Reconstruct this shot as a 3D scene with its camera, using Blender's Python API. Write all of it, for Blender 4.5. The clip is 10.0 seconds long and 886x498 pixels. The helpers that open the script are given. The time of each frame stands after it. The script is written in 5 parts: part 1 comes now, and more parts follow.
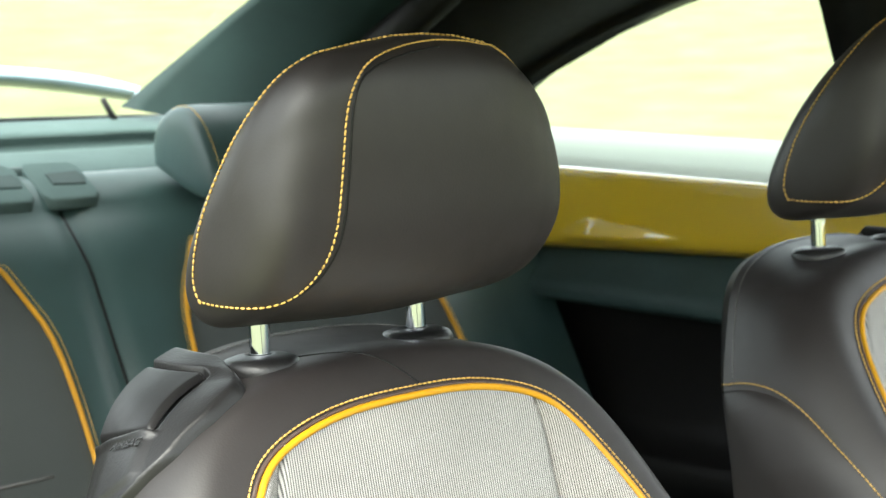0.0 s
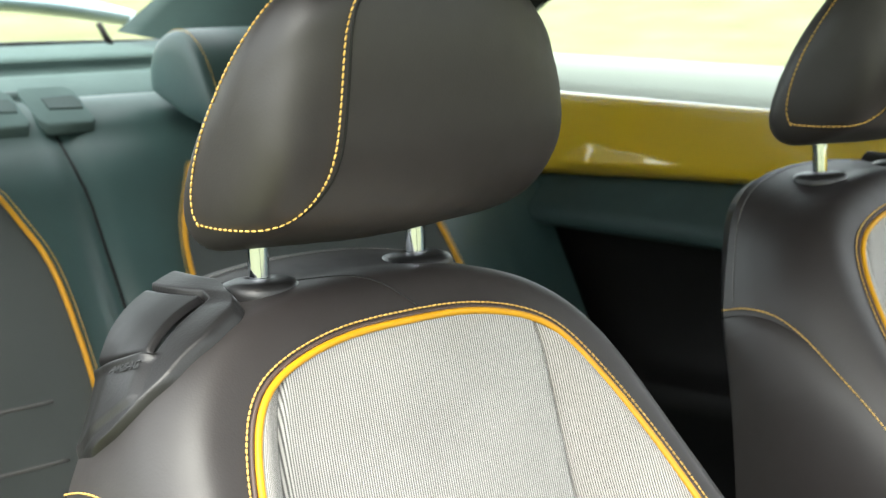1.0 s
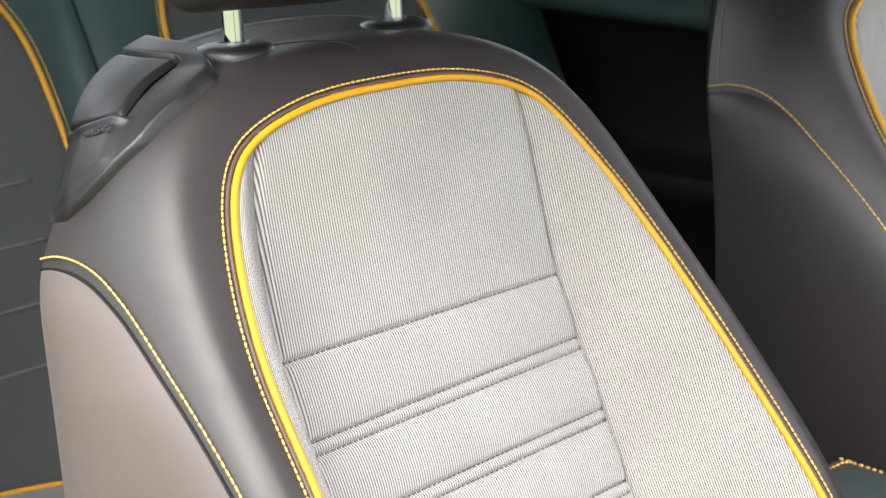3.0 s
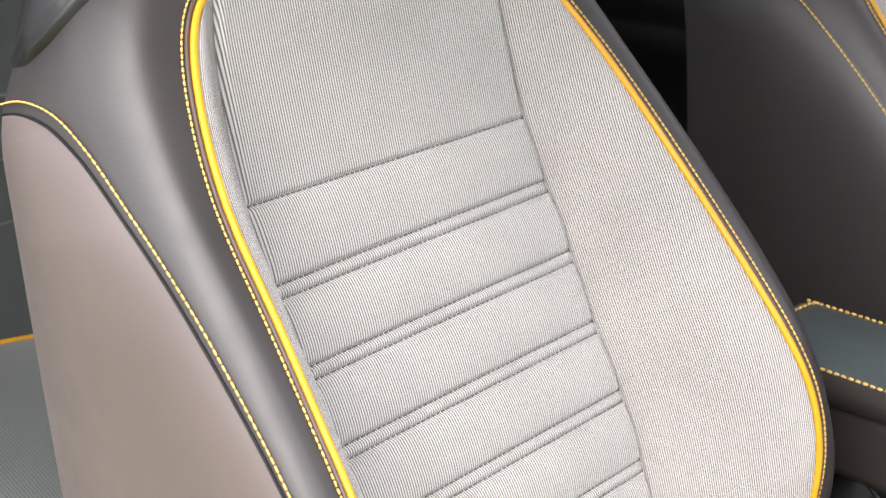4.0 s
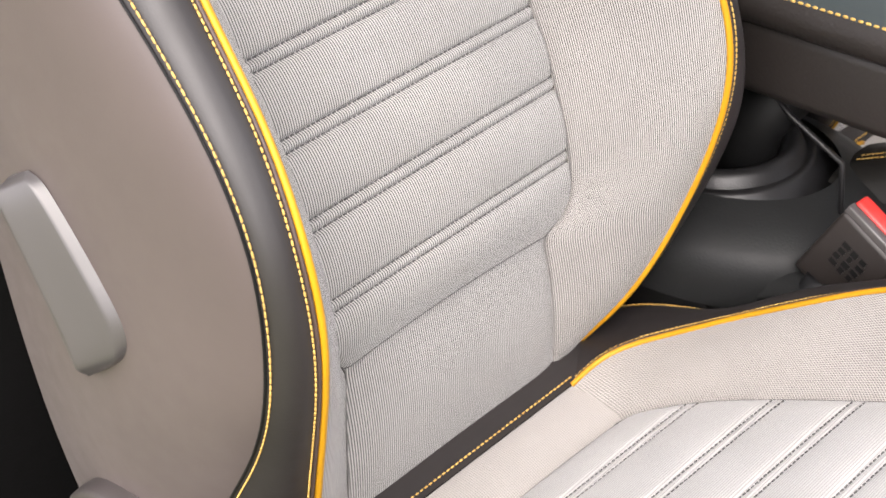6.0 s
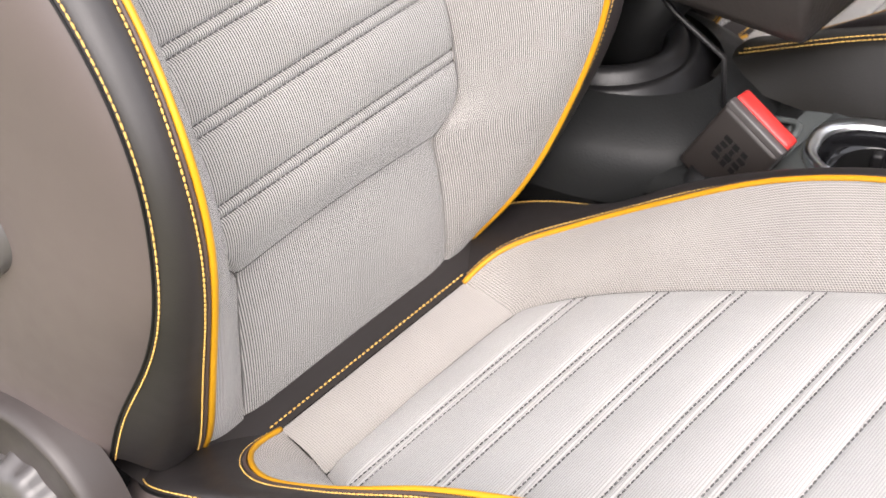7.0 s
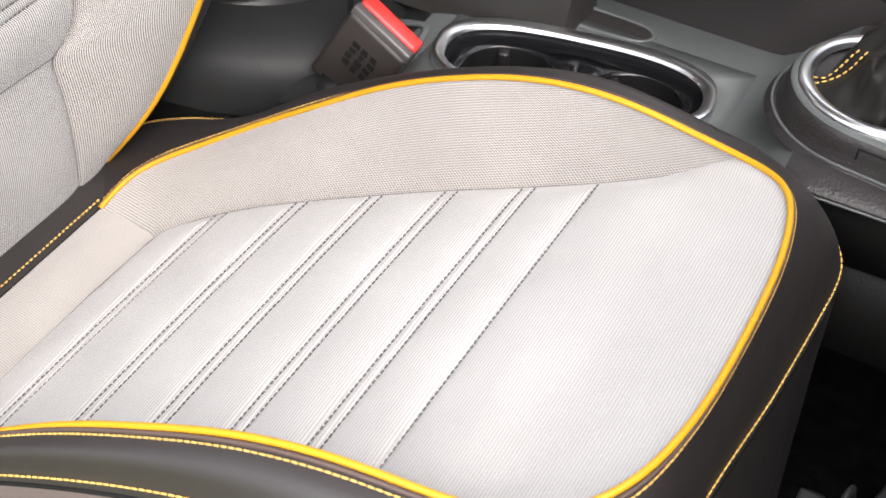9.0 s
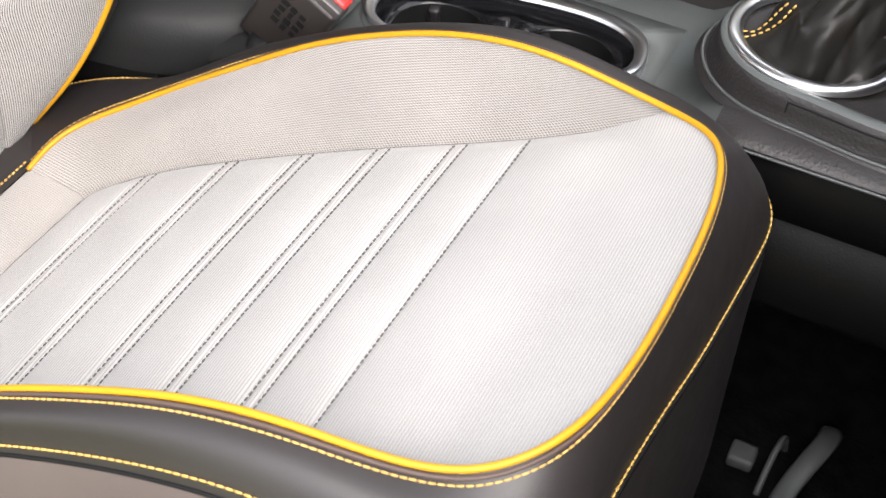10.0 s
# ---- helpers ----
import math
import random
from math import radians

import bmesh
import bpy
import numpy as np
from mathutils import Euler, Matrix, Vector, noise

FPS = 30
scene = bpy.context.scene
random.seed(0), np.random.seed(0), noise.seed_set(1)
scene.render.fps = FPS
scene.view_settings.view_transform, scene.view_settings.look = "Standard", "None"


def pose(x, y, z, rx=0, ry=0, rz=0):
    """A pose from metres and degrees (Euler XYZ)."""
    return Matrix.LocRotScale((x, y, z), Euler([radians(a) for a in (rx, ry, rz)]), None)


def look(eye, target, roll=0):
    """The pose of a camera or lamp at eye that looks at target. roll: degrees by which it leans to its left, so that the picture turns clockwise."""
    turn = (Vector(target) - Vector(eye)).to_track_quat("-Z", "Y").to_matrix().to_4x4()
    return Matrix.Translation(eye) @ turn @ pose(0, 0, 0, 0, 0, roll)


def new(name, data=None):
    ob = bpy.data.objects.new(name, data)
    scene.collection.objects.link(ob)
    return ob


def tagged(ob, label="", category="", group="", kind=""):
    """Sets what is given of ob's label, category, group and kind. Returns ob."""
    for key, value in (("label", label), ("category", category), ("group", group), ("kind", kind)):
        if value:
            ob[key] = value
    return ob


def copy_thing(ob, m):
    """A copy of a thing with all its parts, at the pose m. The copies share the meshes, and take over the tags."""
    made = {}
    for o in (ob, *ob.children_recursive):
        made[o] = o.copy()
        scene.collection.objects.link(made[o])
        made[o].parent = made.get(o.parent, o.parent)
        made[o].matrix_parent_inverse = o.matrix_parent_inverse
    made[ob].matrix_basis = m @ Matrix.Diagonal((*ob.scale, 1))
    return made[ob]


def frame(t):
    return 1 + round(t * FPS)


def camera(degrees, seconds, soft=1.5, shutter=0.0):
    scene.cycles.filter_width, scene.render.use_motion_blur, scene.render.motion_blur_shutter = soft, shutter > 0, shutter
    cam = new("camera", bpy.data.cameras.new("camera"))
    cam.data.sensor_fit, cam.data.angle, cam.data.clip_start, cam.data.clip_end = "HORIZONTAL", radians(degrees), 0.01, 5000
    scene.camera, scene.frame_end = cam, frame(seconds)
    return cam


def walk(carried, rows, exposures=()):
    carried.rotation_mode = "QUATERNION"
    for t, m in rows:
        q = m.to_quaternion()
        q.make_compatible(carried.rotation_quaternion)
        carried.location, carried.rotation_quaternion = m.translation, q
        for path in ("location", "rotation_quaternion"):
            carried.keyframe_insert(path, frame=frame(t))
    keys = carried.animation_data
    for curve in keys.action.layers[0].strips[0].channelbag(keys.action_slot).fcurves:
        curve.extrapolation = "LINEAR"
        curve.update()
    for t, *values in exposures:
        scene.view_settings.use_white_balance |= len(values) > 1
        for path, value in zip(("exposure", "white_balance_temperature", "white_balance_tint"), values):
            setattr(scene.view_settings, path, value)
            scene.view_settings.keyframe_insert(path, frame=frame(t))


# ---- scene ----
# ---- camera ----
cam = camera(33.51, 10.0)
cam.data.dof.use_dof, cam.data.dof.focus_distance, cam.data.dof.aperture_fstop = True, 0.97, 13.0
PATH = [
    (0.0, (0.5579, -0.6579, 1.1004), (-0.1817, 0.0076, 1.0002), -2.23),
    (0.5, (0.5549, -0.6568, 1.0985), (-0.1828, 0.0071, 0.9759), -2.18),
    (1.0, (0.5513, -0.6541, 1.0954), (-0.1842, 0.0071, 0.9474), -2.18),
    (1.5, (0.5487, -0.6533, 1.0928), (-0.1832, 0.0053, 0.9180), -2.17),
    (2.0, (0.5474, -0.6515, 1.0896), (-0.1777, 0.0040, 0.8784), -2.13),
    (2.2, (0.5442, -0.6491, 1.0911), (-0.1771, 0.0048, 0.8628), -2.15),
    (3.3, (0.5490, -0.6430, 1.0653), (-0.1551, -0.0017, 0.7606), -2.04),
    (3.5, (0.5504, -0.6416, 1.0658), (-0.1471, -0.0026, 0.7416), -2.18),
    (4.0, (0.5605, -0.6375, 1.0572), (-0.1242, -0.0095, 0.6874), -2.48),
    (4.5, (0.5685, -0.6327, 1.0483), (-0.0982, -0.0149, 0.6313), -2.59),
    (5.0, (0.5652, -0.6324, 1.0333), (-0.0728, -0.0187, 0.5681), -2.48),
    (5.5, (0.5670, -0.6319, 1.0226), (-0.0497, -0.0332, 0.5116), -2.65),
    (6.0, (0.5704, -0.6308, 1.0112), (-0.0123, -0.0467, 0.4461), -2.68),
    (6.2, (0.5719, -0.6296, 1.0092), (0.0023, -0.0490, 0.4274), -2.56),
    (7.3, (0.5938, -0.6265, 1.0204), (0.1043, -0.0258, 0.3883), -1.27),
    (7.5, (0.6088, -0.6160, 1.0221), (0.1277, -0.0141, 0.3848), -1.32),
    (8.0, (0.6173, -0.6092, 1.0164), (0.1853, 0.0256, 0.3758), 0.37),
    (8.5, (0.6120, -0.6069, 1.0144), (0.2482, 0.0592, 0.3633), 2.69),
    (9.0, (0.6053, -0.6038, 1.0132), (0.2991, 0.0788, 0.3496), 4.70),
    (9.5, (0.6070, -0.6024, 1.0112), (0.3271, 0.0809, 0.3369), 5.50),
    (10.0, (0.6080, -0.6013, 1.0099), (0.3490, 0.0842, 0.3294), 6.26),
]
walk(cam, [(t, look(e, g, r)) for t, e, g, r in PATH], exposures=[(0.0, 2.40, 6500, 1), (2.0, 2.28, 6500, 7), (4.0, 1.98, 6400, 13), (5.5, 1.83, 6550, 15), (7.5, 1.83, 6500, 15), (10.0, 1.90, 6450, 13)])

# ---- light ----
world = bpy.data.worlds.new("sky")
scene.world = world
world.use_nodes = True
wn, wl = world.node_tree.nodes, world.node_tree.links
sky = wn.new("ShaderNodeTexSky")
sky.sky_type = "NISHITA"
sky.sun_disc = False
SUN_EL, SUN_AZ = 49.0, -52.0          # degrees: height, and bearing from +x (car's nose) towards its left
sky.sun_elevation = radians(SUN_EL)
sky.sun_rotation = radians(90 - SUN_AZ)
sky.dust_density = 3.0
veil = wn.new("ShaderNodeHueSaturation")      # thin cloud: a paler blue
veil.inputs["Saturation"].default_value = 0.45
wl.new(sky.outputs[0], veil.inputs["Color"])
cloud = wn.new("ShaderNodeMix")              # an even layer of bright cloud before it
cloud.data_type = "RGBA"
cloud.inputs["Factor"].default_value = 0.45
cloud.inputs["B"].default_value = (7.7, 7.75, 7.8, 1)
wl.new(veil.outputs[0], cloud.inputs["A"])
wl.new(cloud.outputs["Result"], wn["Background"].inputs[0])
wn["Background"].inputs[1].default_value = 0.135
sun = new("sun", bpy.data.lights.new("sun", "SUN"))
sun.data.energy = 1.35
sun.data.angle = radians(55)
sun.data.color = (1.0, 0.95, 0.88)
sd = Vector((math.cos(radians(SUN_EL)) * math.cos(radians(SUN_AZ)), math.cos(radians(SUN_EL)) * math.sin(radians(SUN_AZ)), math.sin(radians(SUN_EL))))
sun.matrix_world = look(sd * 10, (0, 0, 0))


# ---- materials ----
def material(name, base, rough=0.5, metal=0.0, spec=0.5, coat=0.0, sheen=0.0):
    m = bpy.data.materials.new(name)
    m.use_nodes = True
    b = m.node_tree.nodes["Principled BSDF"]
    b.inputs["Base Color"].default_value = (*base, 1)
    b.inputs["Roughness"].default_value = rough
    b.inputs["Metallic"].default_value = metal
    b.inputs["Specular IOR Level"].default_value = spec
    b.inputs["Coat Weight"].default_value = coat
    b.inputs["Sheen Weight"].default_value = sheen
    return m, m.node_tree.nodes, m.node_tree.links, b


def noise_tex(n, l, scale, detail=4.0, coords="Object"):
    tc = n.new("ShaderNodeTexCoord")
    t = n.new("ShaderNodeTexNoise")
    t.inputs["Scale"].default_value, t.inputs["Detail"].default_value = scale, detail
    l.new(tc.outputs[coords], t.inputs["Vector"])
    return t


def ramp(n, l, src, stops):
    r = n.new("ShaderNodeValToRGB")
    el = r.color_ramp.elements
    el[0].position, el[0].color = stops[0][0], (*stops[0][1], 1)
    el[1].position, el[1].color = stops[-1][0], (*stops[-1][1], 1)
    for p, c in stops[1:-1]:
        e = el.new(p)
        e.color = (*c, 1)
    l.new(src, r.inputs[0])
    return r


def bump(n, l, b, height, strength, distance, before=None):
    k = n.new("ShaderNodeBump")
    k.inputs["Strength"].default_value, k.inputs["Distance"].default_value = strength, distance
    l.new(height, k.inputs["Height"])
    if before:
        l.new(before.outputs[0], k.inputs["Normal"])
    l.new(k.outputs[0], b.inputs["Normal"])
    return k


def grained(name, base, rough, grain=900.0, depth=0.00025, vary=0.25, spec=0.5, patch=9.0, sheen=0.0, lumps=0.05):
    """Leather or moulded plastic: fine cells, and slow changes of tone and gloss."""
    m, n, l, b = material(name, base, rough, spec=spec, sheen=sheen)
    b.inputs["Sheen Roughness"].default_value = 0.45
    big = noise_tex(n, l, patch, 5.0)
    lo, hi = tuple(c * (1 - vary) for c in base), tuple(min(1, c * (1 + vary)) for c in base)
    l.new(ramp(n, l, big.outputs["Fac"], [(0.3, lo), (0.7, hi)]).outputs[0], b.inputs["Base Color"])
    mr = n.new("ShaderNodeMapRange")
    mr.inputs["To Min"].default_value, mr.inputs["To Max"].default_value = rough - 0.06, rough + 0.08
    l.new(noise_tex(n, l, patch * 7, 6.0).outputs["Fac"], mr.inputs["Value"])
    l.new(mr.outputs[0], b.inputs["Roughness"])
    tc = n.new("ShaderNodeTexCoord")
    v = n.new("ShaderNodeTexVoronoi")
    v.feature = "SMOOTH_F1"
    v.inputs["Scale"].default_value = grain
    l.new(tc.outputs["Object"], v.inputs["Vector"])
    k = bump(n, l, b, v.outputs["Distance"], 0.35, depth)
    if lumps:
        bump(n, l, b, noise_tex(n, l, 60.0, 3.0).outputs["Fac"], lumps, 0.002, k)
    return m


def fabric(name, light, dark, pitch, fine, share=0.5, weave=0.28):
    """Ribbed cloth: dark furrows along v, a fine cross weave, faint slow stains."""
    m, n, l, b = material(name, light, 0.85, spec=0.2, sheen=0.25)
    uv = n.new("ShaderNodeUVMap")
    sep = n.new("ShaderNodeSeparateXYZ")
    l.new(uv.outputs[0], sep.inputs[0])

    def wave(out, p):
        a = n.new("ShaderNodeMath")
        a.operation = "MULTIPLY"
        a.inputs[1].default_value = 2 * math.pi / p
        l.new(out, a.inputs[0])
        s = n.new("ShaderNodeMath")
        s.operation = "SINE"
        l.new(a.outputs[0], s.inputs[0])
        h = n.new("ShaderNodeMath")
        h.operation = "MULTIPLY_ADD"
        h.inputs[1].default_value, h.inputs[2].default_value = 0.5, 0.5
        l.new(s.outputs[0], h.inputs[0])
        return h
    rib, cross = wave(sep.outputs[0], pitch), wave(sep.outputs[1], fine)
    add = n.new("ShaderNodeMath")
    add.operation = "MULTIPLY_ADD"
    add.inputs[1].default_value = weave
    l.new(cross.outputs[0], add.inputs[0])
    l.new(rib.outputs[0], add.inputs[2])
    c = ramp(n, l, add.outputs[0], [(share - 0.28, dark), (share + 0.2, light)])
    st = ramp(n, l, noise_tex(n, l, 14.0, 4.0).outputs["Fac"], [(0.3, (0.9, 0.9, 0.9)), (0.7, (1, 1, 1))])
    mx = n.new("ShaderNodeMix")
    mx.data_type, mx.blend_type = "RGBA", "MULTIPLY"
    mx.inputs["Factor"].default_value = 1.0
    l.new(c.outputs[0], mx.inputs["A"])
    l.new(st.outputs[0], mx.inputs["B"])
    l.new(mx.outputs["Result"], b.inputs["Base Color"])
    bump(n, l, b, add.outputs[0], 0.5, 0.0005)
    return m


LEATHER = grained("leather_black", (0.0190, 0.0158, 0.0156), 0.49, 700, 0.00018, 0.12, 0.66, lumps=0.03)
# black leather paled to brown, standing for daylight sheen on the door side
LIT_SIDE_LEATHER = grained("leather_side_lit", (0.088, 0.068, 0.064), 0.45, 900, 0.00012, 0.08, 0.55, sheen=0.05)
BENCH_LEATHER = grained("leather_slate", (0.034, 0.064, 0.063), 0.38, 700, 0.00018, 0.12, 0.5)
PLASTIC = grained("plastic_charcoal", (0.0125, 0.0120, 0.0126), 0.38, 620, 0.0004, 0.12, 0.45)
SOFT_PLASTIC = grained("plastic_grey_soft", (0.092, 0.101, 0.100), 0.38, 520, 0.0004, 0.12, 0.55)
DARK = grained("trim_black", (0.006, 0.006, 0.0066), 0.55, 500, 0.0004, 0.2, 0.22)
# dark plastic; its near-black also carries the shade of footwell and ledge recess
FLANK = grained("plastic_black_and_shade", (0.0045, 0.0043, 0.0043), 0.5, 600, 0.0004, 0.15, 0.22)
TRIM = grained("trim_slate", (0.025, 0.045, 0.044), 0.60, 400, 0.0004, 0.15, 0.3)
PILLAR = grained("trim_pillar", (0.019, 0.035, 0.034), 0.55, 400, 0.0004, 0.15, 0.35)
SHELF = grained("shelf_felt", (0.060, 0.092, 0.090), 0.85, 300, 0.0006, 0.07, 0.25, 12.0)
LINER = grained("headliner_cloth", (0.17, 0.155, 0.158), 0.95, 300, 0.0005, 0.08, 0.1)
CARPET = grained("carpet_black", (0.005, 0.005, 0.005), 0.97, 260, 0.002, 0.5, 0.03, 40.0)
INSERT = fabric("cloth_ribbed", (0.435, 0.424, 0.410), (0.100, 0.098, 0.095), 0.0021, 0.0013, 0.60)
WING = fabric("cloth_ribbed_light", (0.44, 0.420, 0.400), (0.085, 0.081, 0.077), 0.0019, 0.0015, 0.54, 0.16)
WEAVE = fabric("cloth_basket", (0.395, 0.371, 0.348), (0.180, 0.169, 0.159), 0.0024, 0.0019, 0.95, 0.9)
STRIP = fabric("cloth_strip", (0.385, 0.362, 0.340), (0.285, 0.268, 0.252), 0.0021, 0.0016, 0.6, 0.6)
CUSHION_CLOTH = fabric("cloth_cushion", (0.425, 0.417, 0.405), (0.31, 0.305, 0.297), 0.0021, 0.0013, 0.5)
REAR_CLOTH = fabric("cloth_rear", (0.066, 0.075, 0.073), (0.030, 0.035, 0.034), 0.003, 0.002, 0.5)
PIPING = grained("piping_yellow", (0.53, 0.262, 0.007), 0.45, 500, 0.0001, 0.06, 0.4)
WELT = grained("welt_brown", (0.075, 0.050, 0.042), 0.5, 500, 0.0001, 0.1, 0.4)
THREAD = grained("thread_yellow", (0.60, 0.38, 0.105), 0.6, 3000, 0.0002, 0.15, 0.3)
DARK_THREAD = grained("thread_grey", (0.11, 0.107, 0.106), 0.8, 3000, 0.0002, 0.15, 0.2)
LEVER = grained("plastic_taupe", (0.070, 0.064, 0.063), 0.30, 900, 0.00004, 0.04, 0.6, lumps=0.0)
COVER = grained("plastic_cover_taupe", (0.050, 0.042, 0.040), 0.45, 700, 0.0001, 0.08, 0.5)
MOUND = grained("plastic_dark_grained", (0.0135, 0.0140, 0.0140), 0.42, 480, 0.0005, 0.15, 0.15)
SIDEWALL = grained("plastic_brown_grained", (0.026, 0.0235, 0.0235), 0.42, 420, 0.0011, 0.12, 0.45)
BRACKET = grained("bracket_grey", (0.085, 0.088, 0.088), 0.5, 500, 0.0002, 0.15, 0.4)
HANDLE = grained("plastic_handle", (0.0085, 0.0080, 0.0084), 0.36, 900, 0.0001, 0.1, 0.3)
BOOT = grained("leather_boot", (0.0100, 0.0090, 0.0076), 0.45, 600, 0.0003, 0.15, 0.42)
ARM_LEATHER = grained("leather_armrest", (0.045, 0.056, 0.058), 0.45, 700, 0.00018, 0.1, 0.45)
SEAM_THREAD = grained("thread_pale_grey", (0.16, 0.155, 0.15), 0.8, 3000, 0.0002, 0.15, 0.2)
CHROME, *_ = material("chrome", (0.74, 0.77, 0.82), 0.07, 1.0)
RIM, *_ = material("chrome_satin", (0.88, 0.89, 0.91), 0.28, 1.0)
BLACK_GLOSS, *_ = material("plastic_gloss_black", (0.008, 0.008, 0.009), 0.12)
RED = grained("plastic_red", (0.62, 0.035, 0.03), 0.35, 300, 0.0001, 0.05, 0.5)
MARK = grained("black_print_and_shade", (0.006, 0.006, 0.006), 0.5, 300, 0.0001, 0.1, 0.3)
PAINT, pn, pl, pb = material("paint_yellow", (0.52, 0.352, 0.009), 0.30, coat=1.0)
pb.inputs["Coat Roughness"].default_value = 0.03
pb.inputs["Coat IOR"].default_value = 1.8
bump(pn, pl, pb, noise_tex(pn, pl, 700.0, 2.0).outputs["Fac"], 0.04, 0.0005)
STEEL = grained("steel_dull", (0.30, 0.30, 0.31), 0.4, 500, 0.0002, 0.2, 0.5)
# blue-grey lightened to stand for the sky mirrored in the spoiler's paint
BODY = grained("paint_bluegrey_paled", (0.26, 0.34, 0.38), 0.3, 500, 0.00005, 0.1, 0.5)
GLASS, gn, gl, gb = material("window_glass", (0.9, 1.0, 0.97), 0.02)
gb.inputs["Transmission Weight"].default_value = 1.0
gb.inputs["IOR"].default_value = 1.02
# body paint made pale in colour, standing for sky glare on the shoulder
SILL, *_ = material("paint_sill_glare", (0.30, 0.335, 0.265), 0.55, spec=0.3)
GROUND, dn_, dl_, db_ = material("ground_dry_grass", (0.4, 0.4, 0.25), 0.95, spec=0.1)
g1 = noise_tex(dn_, dl_, 0.9, 8.0)
dl_.new(ramp(dn_, dl_, g1.outputs["Fac"], [(0.3, (0.160, 0.174, 0.088)), (0.52, (0.184, 0.197, 0.108)), (0.7, (0.214, 0.222, 0.132))]).outputs[0], db_.inputs["Base Color"])
bump(dn_, dl_, db_, noise_tex(dn_, dl_, 30.0, 6.0).outputs["Fac"], 0.5, 0.03)


# ---- building helpers ----
def part(name, mesh, mat, parent=None, label="", kind="", smooth=True):
    """One mesh object, from a bmesh or a mesh, under a thing or a part."""
    if isinstance(mesh, bmesh.types.BMesh):
        me = bpy.data.meshes.new(name)
        bmesh.ops.recalc_face_normals(mesh, faces=mesh.faces)
        mesh.to_mesh(me)
        mesh.free()
    else:
        me = mesh
    me.materials.clear()
    me.materials.append(mat)
    if smooth:
        me.shade_smooth()
    ob = new(name, me)
    if parent:
        ob.parent = parent
    return tagged(ob, label=label, kind=kind)


def thing(name, label, category, at=(0, 0, 0), group="", kind=""):
    e = new(name)
    e.empty_display_size = 0.05
    e.location = at
    return tagged(e, label, category, group, kind)


def sheet(name, pts, uv=None, thick=0.0, close_u=False):
    """A mesh from a grid of points [rows, columns, 3]; uv in metres."""
    pts = np.asarray(pts, float)
    r, c = pts.shape[:2]
    verts = pts.reshape(-1, 3)
    faces = []
    for i in range(r - 1):
        for j in range(c - 1 + (1 if close_u else 0)):
            k = (j + 1) % c
            faces.append((i * c + j, i * c + k, (i + 1) * c + k, (i + 1) * c + j))
    me = bpy.data.meshes.new(name)
    me.from_pydata(verts.tolist(), [], faces)
    if uv is not None:
        lay = me.uv_layers.new(name="UVMap")
        idx = np.empty(len(me.loops), int)
        me.loops.foreach_get("vertex_index", idx)
        lay.data.foreach_set("uv", np.asarray(uv, float).reshape(-1, 2)[idx].ravel())
    me.update()
    return me


def spline(ctrl, n):
    """Uniform cubic B-spline that runs from the first to the last control point."""
    c = np.asarray(ctrl, float)
    c = np.vstack([2 * c[0] - c[1], c, 2 * c[-1] - c[-2]])
    t = np.linspace(0, len(c) - 3 - 1e-9, n) if np.isscalar(n) else np.clip(np.asarray(n, float), 0, 1) * (len(c) - 3 - 1e-9)
    i = t.astype(int)
    u = (t - i)[:, None]
    return ((1 - u) ** 3 * c[i] + (3 * u ** 3 - 6 * u ** 2 + 4) * c[i + 1] + (-3 * u ** 3 + 3 * u ** 2 + 3 * u + 1) * c[i + 2] + u ** 3 * c[i + 3]) / 6


def frames_along(path):
    path = np.asarray(path, float)
    t = np.gradient(path, axis=0)
    t /= np.linalg.norm(t, axis=1, keepdims=True) + 1e-12
    up = np.tile([0.0, 0.0, 1.0], (len(t), 1))
    up[np.abs(t[:, 2]) > 0.95] = (1, 0, 0)
    a = np.cross(t, up)
    a /= np.linalg.norm(a, axis=1, keepdims=True) + 1e-12
    return t, a, np.cross(a, t)


def tube(name, path, radius, sides=8, flat=1.0, closed=False):
    path = np.asarray(path, float)
    t, a, b = frames_along(path)
    for k in range(1, len(a)):
        if (a[k] * a[k - 1]).sum() < 0:
            a[k], b[k] = -a[k], -b[k]
    ang = np.linspace(0, 2 * math.pi, sides, endpoint=False)
    r = np.broadcast_to(np.asarray(radius, float), (len(path),))[:, None, None]
    ring = path[:, None] + r * (np.cos(ang)[None, :, None] * a[:, None] + flat * np.sin(ang)[None, :, None] * b[:, None])
    me = sheet(name, ring, close_u=True)
    if not closed:
        bm = bmesh.new()
        bm.from_mesh(me)
        bmesh.ops.holes_fill(bm, edges=[e for e in bm.edges if e.is_boundary])
        bm.to_mesh(me)
        bm.free()
    return me


def resample(path, step):
    path = np.asarray(path, float)
    d = np.r_[0, np.cumsum(np.linalg.norm(np.diff(path, axis=0), axis=1))]
    n = max(2, int(d[-1] / step))
    s = np.linspace(0, d[-1], n)
    return np.stack([np.interp(s, d, path[:, k]) for k in range(3)], 1)


